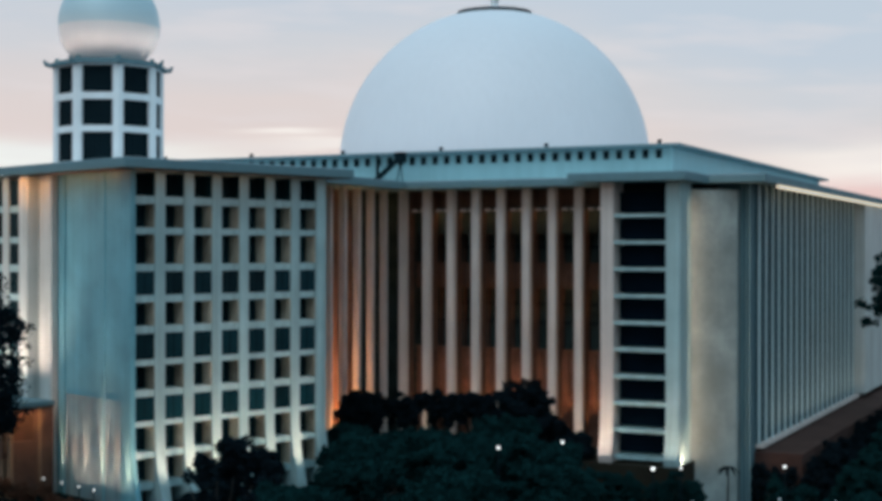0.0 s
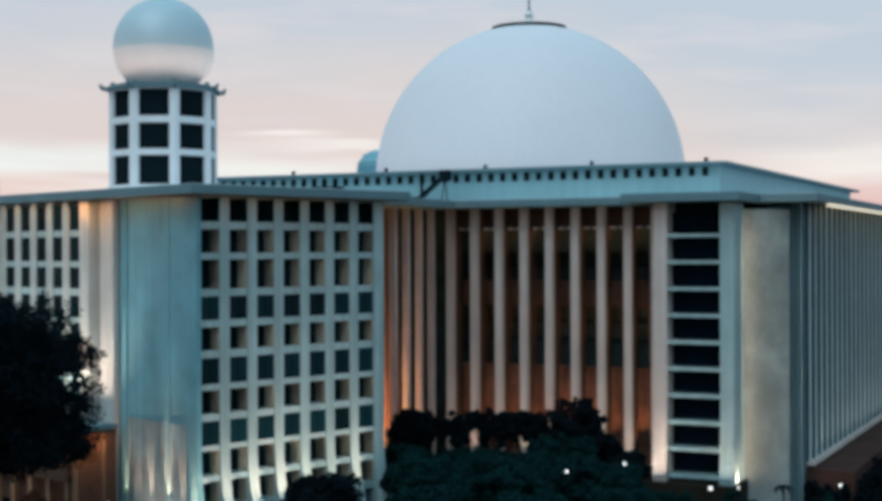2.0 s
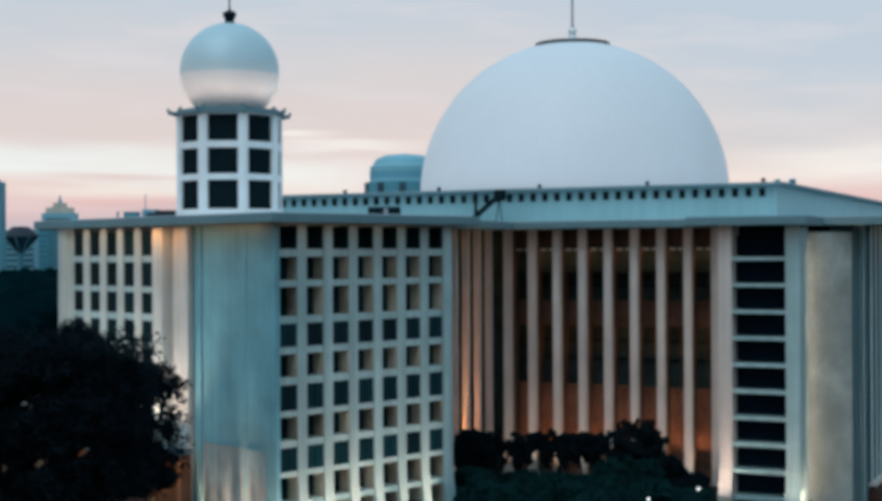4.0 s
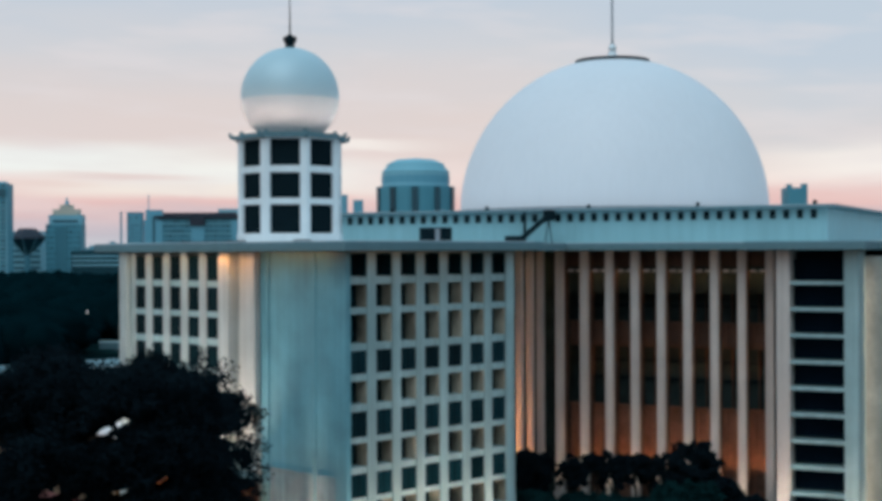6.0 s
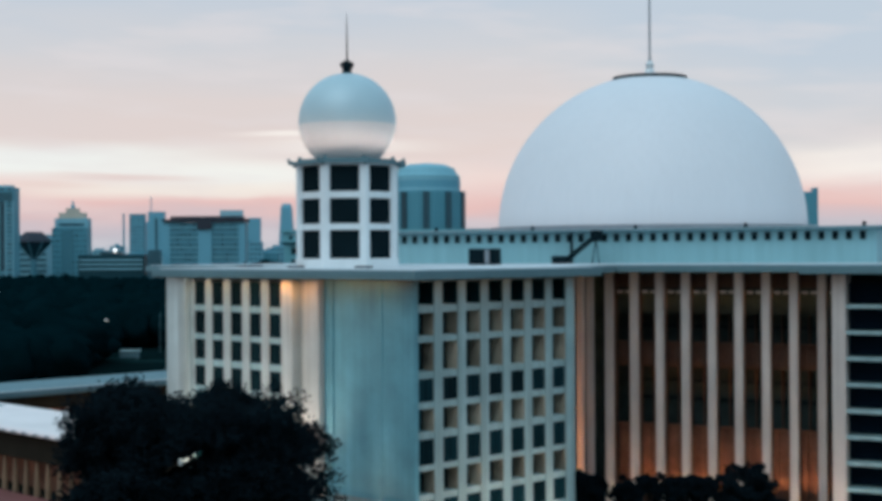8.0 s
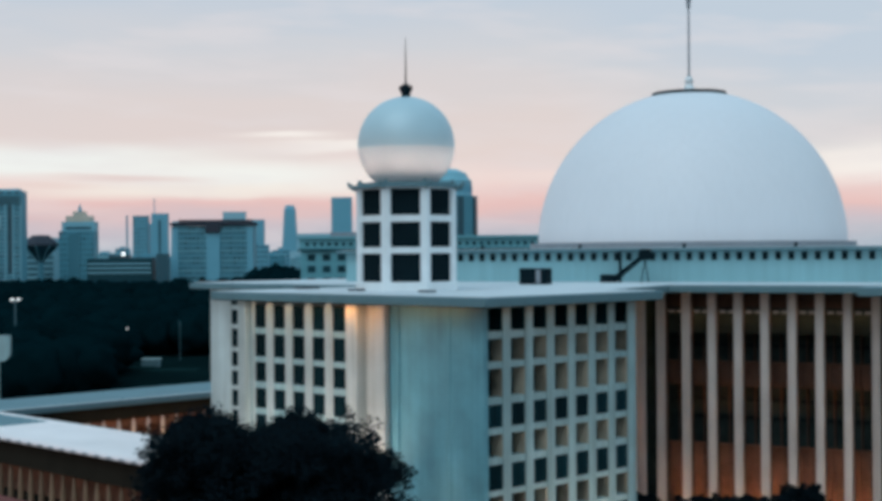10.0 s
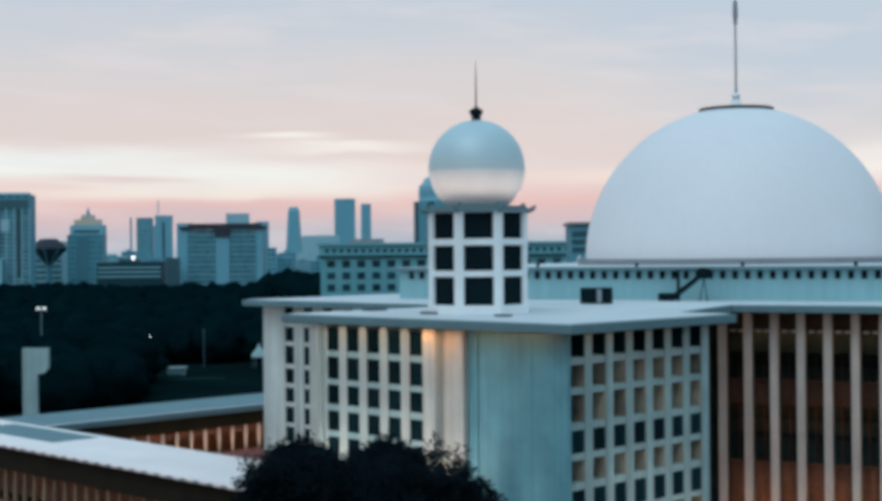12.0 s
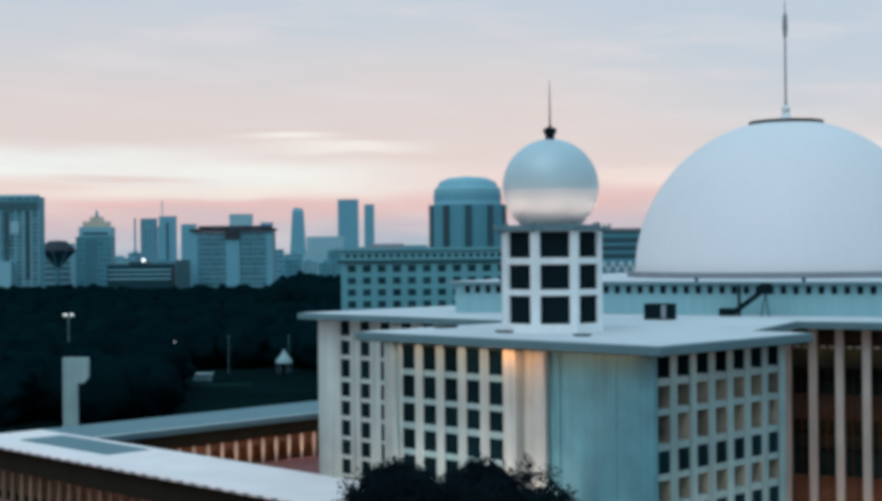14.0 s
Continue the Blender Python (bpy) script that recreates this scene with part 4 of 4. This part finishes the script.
# shrubs along the foot of the block
for i in range(9):
    u, v = 57.4 - 0.3 * (i % 2), 98 + 2.2 * i
    x, y = uv_xy(u, v)
    tree("shrub", x, y, 1.7 + 0.3 * (i % 3), 1.0, 0.2, 90 + i, 26, 0.3, 30, "clipped shrub at the foot of the wall, browned for the lamplight", leaf_mat="leafb")

# ---------- far woods ----------
rnd = random.Random(5)
BALLS = []
for sub in (2, 3):
    ico = bmesh.new()
    bmesh.ops.create_icosphere(ico, subdivisions=sub, radius=1.0)
    BALLS.append((np.array([v.co[:] for v in ico.verts]), np.array([[v.index for v in f.verts] for f in ico.faces])))
    ico.free()


def woods(name, spots, label):
    vs, fs, n0 = [], [], 0
    for (x, y, r, h) in spots:
        IV, IF = BALLS[1 if y < 460 else 0]
        k = np.array([1 + 0.34 * noise.noise((v[0] * 1.9 + x, v[1] * 1.9 + y, v[2] * 1.9)) + 0.2 * noise.noise((v[0] * 5 + x, v[1] * 5 + y, v[2] * 5)) + 0.16 * noise.noise((v[0] * 11 + x, v[1] * 11 + y, v[2] * 11)) for v in IV])
        vs.append(IV * k[:, None] * np.array((r, r, h * 0.5)) + np.array((x, y, h * 0.52)))
        fs.append(IF + n0)
        n0 += len(IV)
    me = bpy.data.meshes.new(name)
    me.from_pydata(np.concatenate(vs).tolist(), [], np.concatenate(fs).tolist())
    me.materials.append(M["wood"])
    me.shade_smooth()
    return tagged(new(name, me), label, "woods", kind="stuff")


spots = []
for _ in range(1900):
    y = rnd.uniform(300, 1180)
    x = rnd.uniform(-0.46 * y - 20, 0.03 * y - 10)
    if y < 445 and -0.196 < (x + 42.8) / (y + 4.6) < -0.068:    # the clearing
        continue
    spots.append((x, y, rnd.uniform(5, 9), rnd.uniform(9, 14.5)))
for _ in range(60):
    y = rnd.uniform(700, 900)
    spots.append((rnd.uniform(-0.122, -0.058) * (y + 4.6) - 42.8, y, rnd.uniform(7, 12), rnd.uniform(17, 25)))
woods("park_woods", spots, "dark park woodland reaching to the city")


# ---------- city ----------
def city_block(name, x, y, w, d, h, mat, label, rows=0, cols=0, wmat="hwin", band=False):
    t = thing(name, EYE4, (x, y, 0), label, "building", "city skyline")
    part("wall", nbox(x - w / 2, x + w / 2, y, y + d, 0, h), mat, t)
    if rows:
        fh = h / rows
        if band:
            for r in range(rows):
                part("window_band", nbox(x - w * 0.46, x + w * 0.46, y - 0.3, y + 0.1, fh * (r + 0.3), fh * (r + 0.75)), wmat, t)
        else:
            win = part("window", nbox(-w / cols * 0.32, w / cols * 0.32, -0.25, 0.1, 0, fh * 0.55), wmat, t, at=(x - w / 2 + w / cols * 0.5, y, fh * 0.25))
            for r in range(rows):
                for c in range(cols):
                    if r or c:
                        share("window", win.data, (x - w / 2 + w / cols * (c + 0.5), y, fh * (r + 0.25)), t)
    return t


def skyline(name, xl, xr, top, y, mat, label, rows=0, cols=0, d=18, band=False, wmat="hwin"):
    """A far building from x = xl to xr at the distance y, with its roof at the height top."""
    return city_block(name, (xl + xr) / 2, y, xr - xl, d, top, mat, label, rows, cols, band=band, wmat=wmat)


# far facades below carry the air's haze in their own colours
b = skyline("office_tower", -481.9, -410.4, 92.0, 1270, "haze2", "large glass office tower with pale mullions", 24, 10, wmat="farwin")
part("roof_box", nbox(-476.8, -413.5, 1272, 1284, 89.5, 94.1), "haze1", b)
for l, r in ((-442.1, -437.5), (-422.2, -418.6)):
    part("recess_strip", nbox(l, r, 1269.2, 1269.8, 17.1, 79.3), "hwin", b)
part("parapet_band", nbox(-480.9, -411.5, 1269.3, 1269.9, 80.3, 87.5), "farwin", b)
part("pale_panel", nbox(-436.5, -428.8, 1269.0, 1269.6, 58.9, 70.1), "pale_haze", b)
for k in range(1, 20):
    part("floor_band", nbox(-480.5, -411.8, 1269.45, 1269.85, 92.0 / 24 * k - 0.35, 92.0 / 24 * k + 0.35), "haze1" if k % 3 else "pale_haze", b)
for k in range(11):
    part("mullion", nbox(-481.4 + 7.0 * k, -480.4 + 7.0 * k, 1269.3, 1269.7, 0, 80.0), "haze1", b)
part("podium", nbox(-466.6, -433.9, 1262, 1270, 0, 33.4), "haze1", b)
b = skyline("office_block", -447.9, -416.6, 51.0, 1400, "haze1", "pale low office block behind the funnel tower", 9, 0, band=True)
# funnel-shaped tower
yy, xx = 1366, -420.5
fun = thing("funnel_tower", EYE4, (xx, yy, 0), "dark funnel-shaped tower on a slim stem", "tower")
zt = 43.0
zb = 27.1
part("stem", lathe(bmesh.new(), [(3.4, 0), (2.8, 20), (2.6, zb)], xx, yy, 12), "haze2", fun)
part("funnel", lathe(bmesh.new(), [(2.6, zb), (16.0, zt - 1.5), (17.5, zt)], xx, yy, 8, 0.0), "hwin", fun)
part("roof", lathe(bmesh.new(), [(18.2, zt), (18.0, zt + 1.2), (9.5, zt + 9), (8.5, zt + 10), (0.0, zt + 10.4)], xx, yy, 8, 0.0), "redroof", fun)
for k in range(8):
    a = 2 * math.pi * k / 8
    part("rib", rod(bmesh.new(), (xx + 2.6 * math.cos(a), yy + 2.6 * math.sin(a), zb), (xx + 17.6 * math.cos(a), yy + 17.6 * math.sin(a), zt), 0.7), "haze1", fun)
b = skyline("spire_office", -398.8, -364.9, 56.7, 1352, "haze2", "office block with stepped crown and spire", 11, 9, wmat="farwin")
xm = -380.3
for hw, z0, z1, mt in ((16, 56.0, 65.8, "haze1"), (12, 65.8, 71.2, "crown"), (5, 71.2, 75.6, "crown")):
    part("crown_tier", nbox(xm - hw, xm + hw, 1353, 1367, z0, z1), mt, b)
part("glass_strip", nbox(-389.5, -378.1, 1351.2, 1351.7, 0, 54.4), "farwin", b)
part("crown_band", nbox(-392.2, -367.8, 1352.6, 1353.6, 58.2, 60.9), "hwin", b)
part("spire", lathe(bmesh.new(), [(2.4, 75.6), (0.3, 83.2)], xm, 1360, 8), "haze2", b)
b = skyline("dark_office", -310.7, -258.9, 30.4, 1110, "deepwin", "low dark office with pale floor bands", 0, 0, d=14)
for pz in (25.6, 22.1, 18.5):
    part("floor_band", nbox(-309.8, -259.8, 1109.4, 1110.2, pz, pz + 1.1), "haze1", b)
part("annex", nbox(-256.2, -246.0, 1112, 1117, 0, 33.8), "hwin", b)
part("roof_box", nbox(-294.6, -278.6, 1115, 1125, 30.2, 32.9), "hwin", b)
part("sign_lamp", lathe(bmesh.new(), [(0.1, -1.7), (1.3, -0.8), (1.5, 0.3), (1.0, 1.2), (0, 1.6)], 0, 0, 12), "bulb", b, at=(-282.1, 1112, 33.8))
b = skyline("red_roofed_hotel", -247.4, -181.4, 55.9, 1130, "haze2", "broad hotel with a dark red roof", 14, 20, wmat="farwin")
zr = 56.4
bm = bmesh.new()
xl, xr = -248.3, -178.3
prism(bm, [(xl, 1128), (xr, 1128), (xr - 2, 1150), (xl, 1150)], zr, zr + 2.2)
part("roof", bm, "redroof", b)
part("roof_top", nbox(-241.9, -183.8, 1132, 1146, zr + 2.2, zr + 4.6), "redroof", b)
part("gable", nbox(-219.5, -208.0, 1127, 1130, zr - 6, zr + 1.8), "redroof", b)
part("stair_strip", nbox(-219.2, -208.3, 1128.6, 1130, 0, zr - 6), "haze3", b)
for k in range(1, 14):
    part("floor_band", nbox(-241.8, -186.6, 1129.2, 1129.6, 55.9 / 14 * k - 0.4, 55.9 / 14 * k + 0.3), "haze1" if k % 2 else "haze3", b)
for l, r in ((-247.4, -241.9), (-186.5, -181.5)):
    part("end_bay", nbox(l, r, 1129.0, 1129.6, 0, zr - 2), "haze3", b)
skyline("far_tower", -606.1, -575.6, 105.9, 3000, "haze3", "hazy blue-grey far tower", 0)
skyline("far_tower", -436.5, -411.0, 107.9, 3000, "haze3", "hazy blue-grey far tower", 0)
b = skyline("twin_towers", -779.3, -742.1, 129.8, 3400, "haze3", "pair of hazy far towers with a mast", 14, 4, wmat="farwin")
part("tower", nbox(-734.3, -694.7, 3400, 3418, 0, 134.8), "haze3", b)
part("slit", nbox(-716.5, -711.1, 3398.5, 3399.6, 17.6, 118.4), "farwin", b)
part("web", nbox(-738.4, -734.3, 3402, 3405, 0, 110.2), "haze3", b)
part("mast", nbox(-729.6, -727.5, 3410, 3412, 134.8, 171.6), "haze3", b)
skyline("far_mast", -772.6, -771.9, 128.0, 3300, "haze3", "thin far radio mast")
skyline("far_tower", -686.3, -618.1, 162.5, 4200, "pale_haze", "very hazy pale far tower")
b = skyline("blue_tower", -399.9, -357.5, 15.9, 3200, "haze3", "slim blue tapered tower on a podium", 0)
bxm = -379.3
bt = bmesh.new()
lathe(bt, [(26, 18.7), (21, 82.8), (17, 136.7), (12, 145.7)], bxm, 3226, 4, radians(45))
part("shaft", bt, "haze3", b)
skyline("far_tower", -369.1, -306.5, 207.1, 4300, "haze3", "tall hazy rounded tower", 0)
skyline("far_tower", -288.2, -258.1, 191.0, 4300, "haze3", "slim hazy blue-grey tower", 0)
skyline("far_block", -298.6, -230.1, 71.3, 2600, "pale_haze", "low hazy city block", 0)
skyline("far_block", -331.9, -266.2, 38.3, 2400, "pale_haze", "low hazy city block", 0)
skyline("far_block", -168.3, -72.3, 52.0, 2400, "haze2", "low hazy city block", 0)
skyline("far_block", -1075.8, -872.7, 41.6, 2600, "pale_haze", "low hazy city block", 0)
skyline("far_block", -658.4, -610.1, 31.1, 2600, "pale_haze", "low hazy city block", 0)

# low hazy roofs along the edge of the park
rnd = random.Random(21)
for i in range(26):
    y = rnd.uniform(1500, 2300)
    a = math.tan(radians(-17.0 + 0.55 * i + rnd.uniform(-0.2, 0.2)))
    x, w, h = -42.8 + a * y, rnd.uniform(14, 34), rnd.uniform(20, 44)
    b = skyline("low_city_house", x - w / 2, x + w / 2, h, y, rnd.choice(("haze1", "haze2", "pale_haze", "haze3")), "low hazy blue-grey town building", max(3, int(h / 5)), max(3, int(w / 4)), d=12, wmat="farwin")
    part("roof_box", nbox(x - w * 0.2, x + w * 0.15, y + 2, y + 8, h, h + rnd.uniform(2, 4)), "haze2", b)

# long pale hotel behind the hall
yy = 520
xl, xr = -81.5, -81.5 + 98
zt = 38.9
hotel = thing("long_hotel", EYE4, ((xl + xr) / 2, yy, 0), "long pale hotel with a deep cornice and square windows", "building")
part("wall", nbox(xl, xr, yy, yy + 30, 0, zt - 3.5), "palace", hotel)
part("cornice", nbox(xl - 1.2, xr + 1.2, yy - 1.2, yy + 31, zt - 1.0, zt), "palace", hotel)
part("frieze", nbox(xl - 0.4, xr + 0.4, yy - 0.4, yy + 30.4, zt - 4.6, zt - 1.0), "palace", hotel)
part("string_course", nbox(xl - 1.0, xr + 1.0, yy - 1.0, yy + 30, zt - 5.4, zt - 4.6), "deepwin", hotel)
wq = part("window", nbox(-1.45, 1.45, -0.2, 0.15, 0, 2.5), "deepwin", hotel, at=(xl + 4, yy, zt - 9.0))
nwin = 17
for r in range(6):
    for c in range(nwin):
        if r or c:
            share("window", wq.data, (xl + 4 + 5.6 * c, yy, zt - 9.0 - 4.4 * r), hotel)
sq = part("frieze_window", nbox(-0.7, 0.7, -0.5, -0.35, 0, 1.4), "deepwin", hotel, at=(xl + 2.5, yy, zt - 3.6))
for c in range(1, 36):
    share("frieze_window", sq.data, (xl + 2.5 + 2.7 * c, yy, zt - 3.6), hotel)
for c in range(18):
    part("pilaster", nbox(xl + 0.6 + 5.6 * c, xl + 1.8 + 5.6 * c, yy - 0.35, yy, 0, zt - 5.4), "palace", hotel)
part("roof_plant", nbox(-71.2, -58.6, yy + 8, yy + 20, zt, zt + 1.6), "roofdark", hotel)

# domed office tower
yy = 705
xm = -30.7
dt = thing("domed_office_tower", EYE4, (xm, yy + 20, 0), "blue-grey office tower with a rounded stepped top", "building")
zs = 61.6
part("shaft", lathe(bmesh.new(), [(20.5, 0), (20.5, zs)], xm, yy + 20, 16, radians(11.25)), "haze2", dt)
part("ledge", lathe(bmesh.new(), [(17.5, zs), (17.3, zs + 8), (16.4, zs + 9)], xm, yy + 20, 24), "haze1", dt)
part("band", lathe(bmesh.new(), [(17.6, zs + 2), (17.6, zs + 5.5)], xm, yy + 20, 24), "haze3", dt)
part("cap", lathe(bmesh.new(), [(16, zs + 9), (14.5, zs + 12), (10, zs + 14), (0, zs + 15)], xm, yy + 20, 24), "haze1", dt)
for k in range(-2, 3):
    a = radians(-90 + 33 * k)
    bm = nbox(20.3, 21.0, -1.7, 1.7, 0, zs - 0.5)
    bmesh.ops.transform(bm, matrix=Matrix.Translation((xm, yy + 20, 0)) @ Matrix.Rotation(a, 4, "Z"), verts=bm.verts)
    part("window_strip", bm, "hwin", dt)

# dark box building and small towers behind the dome
yy = 420
db = thing("dark_office", EYE4, (8.1, yy, 0), "dark flat-topped office block", "building")
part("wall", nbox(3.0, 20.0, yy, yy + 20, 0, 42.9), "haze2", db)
part("roof", nbox(2.3, 20.6, yy - 1, yy + 21, 42.9, 43.7), "roofdark", db)
for z in (34.6, 37.0, 39.4):
    part("window_band", nbox(3.2, 19.8, yy - 0.2, yy + 0.1, z, z + 1.5), "hwin", db)
for k in range(6):
    part("lattice_strut", rod(bmesh.new(), (4.0 + 2.6 * k, yy - 0.4, 30.5), (5.3 + 2.6 * k, yy - 0.4, 33.6), 0.22, 0.22, 6), "white", db)
    part("lattice_strut", rod(bmesh.new(), (6.6 + 2.6 * k, yy - 0.4, 30.5), (5.3 + 2.6 * k, yy - 0.4, 33.6), 0.22, 0.22, 6), "white", db)
yy = 720
tb = thing("office_tower", EYE4, (165.9, yy, 0), "small blue-grey tower behind the hall", "building")
xa, xb = 160.5, 170.6
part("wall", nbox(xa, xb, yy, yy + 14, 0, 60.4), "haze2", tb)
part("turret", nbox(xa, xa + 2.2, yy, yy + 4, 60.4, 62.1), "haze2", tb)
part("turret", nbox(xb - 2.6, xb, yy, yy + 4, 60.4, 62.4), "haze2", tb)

# ---------- masts, pylon, small lights ----------
mx, my = -150.5, 396.9
ms = thing("light_mast", EYE4, (mx, my, 0), "slim mast with twin white floodlights", "street lamp")
bm = bmesh.new()
rod(bm, (mx, my, 0), (mx, my, 20), 0.26, 0.16)
part("pole", bm, "slab", ms)
for s in (-1, 1):
    part("lamp_head", nbox(mx + s * 0.9 - 0.4, mx + s * 0.9 + 0.4, my - 0.3, my + 0.3, 19.95, 20.3, bevel=0.1), "bulb", ms)
part("crossbar", nbox(mx - 1.6, mx + 1.6, my - 0.1, my + 0.1, 19.6, 19.85), "white", ms)
wx, wy = -113.6, 263.8
py_ = thing("white_pylon", EYE4, (wx, wy, 0), "tall white concrete pylon with a broad rounded head", "pylon")
part("stem", nbox(wx - 2.4, wx + 0.3, wy, wy + 1.2, 0, 17.2), "marble", py_)
bm = bmesh.new()
ring = [(wx + 0.3, 12.2), (wx + 1.6, 12.4), (wx + 2.5, 13.4), (wx + 2.5, 17.2), (wx + 0.3, 17.2)]
lo = [bm.verts.new((x, wy + 0.1, z)) for x, z in ring]
hi = [bm.verts.new((x, wy + 1.1, z)) for x, z in ring]
bm.faces.new(lo)
bm.faces.new(hi[::-1])
for i in range(5):
    j = (i + 1) % 5
    bm.faces.new((lo[j], lo[i], hi[i], hi[j]))
part("head", bm, "marble", py_)


def post_lamp(x, y, h, r=0.22, mat="bulb", label="small lamp post with a bright white globe"):
    foot = level(x, y)
    t = thing("lamp_post", EYE4, (x, y, foot), label, "street lamp", "garden lamps")
    bm = bmesh.new()
    rod(bm, (x, y, foot), (x, y, h), 0.09, 0.06, 6)
    part("pole", bm, "dark", t)
    g = part("globe", lathe(bmesh.new(), [(0.0, h - r * 0.2), (r * 0.8, h + r * 0.2), (r, h + r), (r * 0.7, h + 1.7 * r), (0, h + 2 * r)], x, y, 10), mat, t)
    return t


for x, y, h, r in ((4.4, 107.5, 5.9, 0.11), (10.2, 118, 4.9, 0.12), (9.6, 124, 3.4, 0.1), (19.1, 126.6, 1.3, 0.17), (21.5, 126.0, 1.5, 0.1),
                   (31.8, 130, 1.0, 0.14), (40.6, 128, 1.2, 0.1)):
    post_lamp(x, y, h, r)
post_lamp(-126.8, 432, 9.6, 0.2)
for x0, x1, y0, y1 in ((-142, -112, 398, 404), (-116, -97, 388, 393), (-150, -128, 372, 378)):
    lawn = part("lawn", nbox(x0, x1, y0, y1, -0.1, 0.32), "lawn", None)
    tagged(lawn, "pale strip of lawn in the park clearing", "lawn", kind="structure")
# pale tent and kiosk in the clearing
tx, ty = -92.8, 430
tent = thing("white_tent", EYE4, (tx, ty, 0), "small pale peaked tent among the dark trees", "tent")
part("canopy", lathe(bmesh.new(), [(2.7, 3.3), (2.2, 4.4), (0.9, 5.9), (0.1, 7.4)], tx, ty, 7), "marble", tent)
for k in range(6):
    a = k * math.pi / 3
    part("pole", rod(bmesh.new(), (tx + 2.3 * math.cos(a), ty + 2.3 * math.sin(a), 0), (tx + 2.3 * math.cos(a), ty + 2.3 * math.sin(a), 3.6), 0.08), "slab", tent)
kx, ky = -113.7, 404
kiosk = thing("kiosk", EYE4, (kx, ky, 0), "low white kiosk on the dark lawn", "kiosk")
part("wall", nbox(kx - 2.6, kx + 2.6, ky, ky + 2.5, 0, 2.0), "slab", kiosk)
part("roof", nbox(kx - 3.0, kx + 3.0, ky - 0.4, ky + 2.9, 2.0, 2.3, bevel=0.06), "marble", kiosk)
for lx in (-110.2, -91.5):
    lp = thing("light_mast", EYE4, (lx, 432, 0), "slim pale lamp mast in the park", "street lamp")
    part("pole", rod(bmesh.new(), (lx, 432, 0), (lx, 432, 11.5), 0.1, 0.07), "slab", lp)
    part("lamp_head", nbox(lx - 0.3, lx + 0.3, 431.8, 432.2, 11.4, 11.55, bevel=0.04), "slab", lp)

# slim pale posts on the lawn before the tower
for x, y, h in ((14.3, 125.5, -1.6), (22.5, 126, -1.5), (30.6, 127, -1.4), (35.5, 126.5, -1.6)):
    bp = thing("bollard_post", EYE4, (x, y, LOW), "slim pale lamp bollard standing on the dark lawn", "bollard", "lawn bollards")
    part("post", rod(bmesh.new(), (x, y, LOW), (x, y, h), 0.13, 0.1), "cream", bp)
    part("cap", lathe(bmesh.new(), [(0.12, h), (0.14, h + 0.04), (0.12, h + 0.12), (0, h + 0.16)], x, y, 10), "white", bp)

# flood fixtures on short stands at the wall's foot
for v in (99.6, 101.9, 104.6, 107.6):
    x, y = uv_xy(60.2, v)
    fx = thing("ground_floodlight", EYE4, (x, y, 0), "small ground floodlight among the shrubs by the wall", "floodlight", "wall floodlights")
    part("stand", rod(bmesh.new(), (x, y, 0), (x, y, 1.75), 0.06, 0.05), "dark", fx)
    part("lens", lathe(bmesh.new(), [(0.03, 1.75), (0.06, 1.78), (0.065, 1.84), (0.04, 1.88), (0, 1.9)], x, y, 10), "bulb", fx)

# small palm before the corner wall
px_, py0 = 26.6, 130.6
palm = thing("palm", EYE4, (px_, py0, LOW), "small dark palm with drooping fronds before the corner wall", "palm tree", "garden palms")
part("trunk", rod(bmesh.new(), (px_, py0, LOW), (px_ + 0.1, py0, 0.9), 0.13, 0.08), "bark", palm)
for k in range(9):
    a = 2 * math.pi * k / 9 + 0.2
    bm = bmesh.new()
    prev = None
    for i in range(6):
        f = i / 5
        r, z, w = 1.15 * f, 0.9 + 0.55 * f - 1.15 * f * f, 0.26 * (1 - f) ** 0.6 + 0.03
        c = Vector((px_ + 0.1 + r * math.cos(a), py0 + r * math.sin(a), z))
        side = Vector((-math.sin(a), math.cos(a), -0.35)) * w
        row = (bm.verts.new(c - side), bm.verts.new(c + Vector((0, 0, 0.05))), bm.verts.new(c + Vector((-side.x, -side.y, side.z)) * -1))
        if prev:
            bm.faces.new((prev[0], row[0], row[1], prev[1]))
            bm.faces.new((prev[1], row[1], row[2], prev[2]))
        prev = row
    part("frond", bm, "leafd", palm)
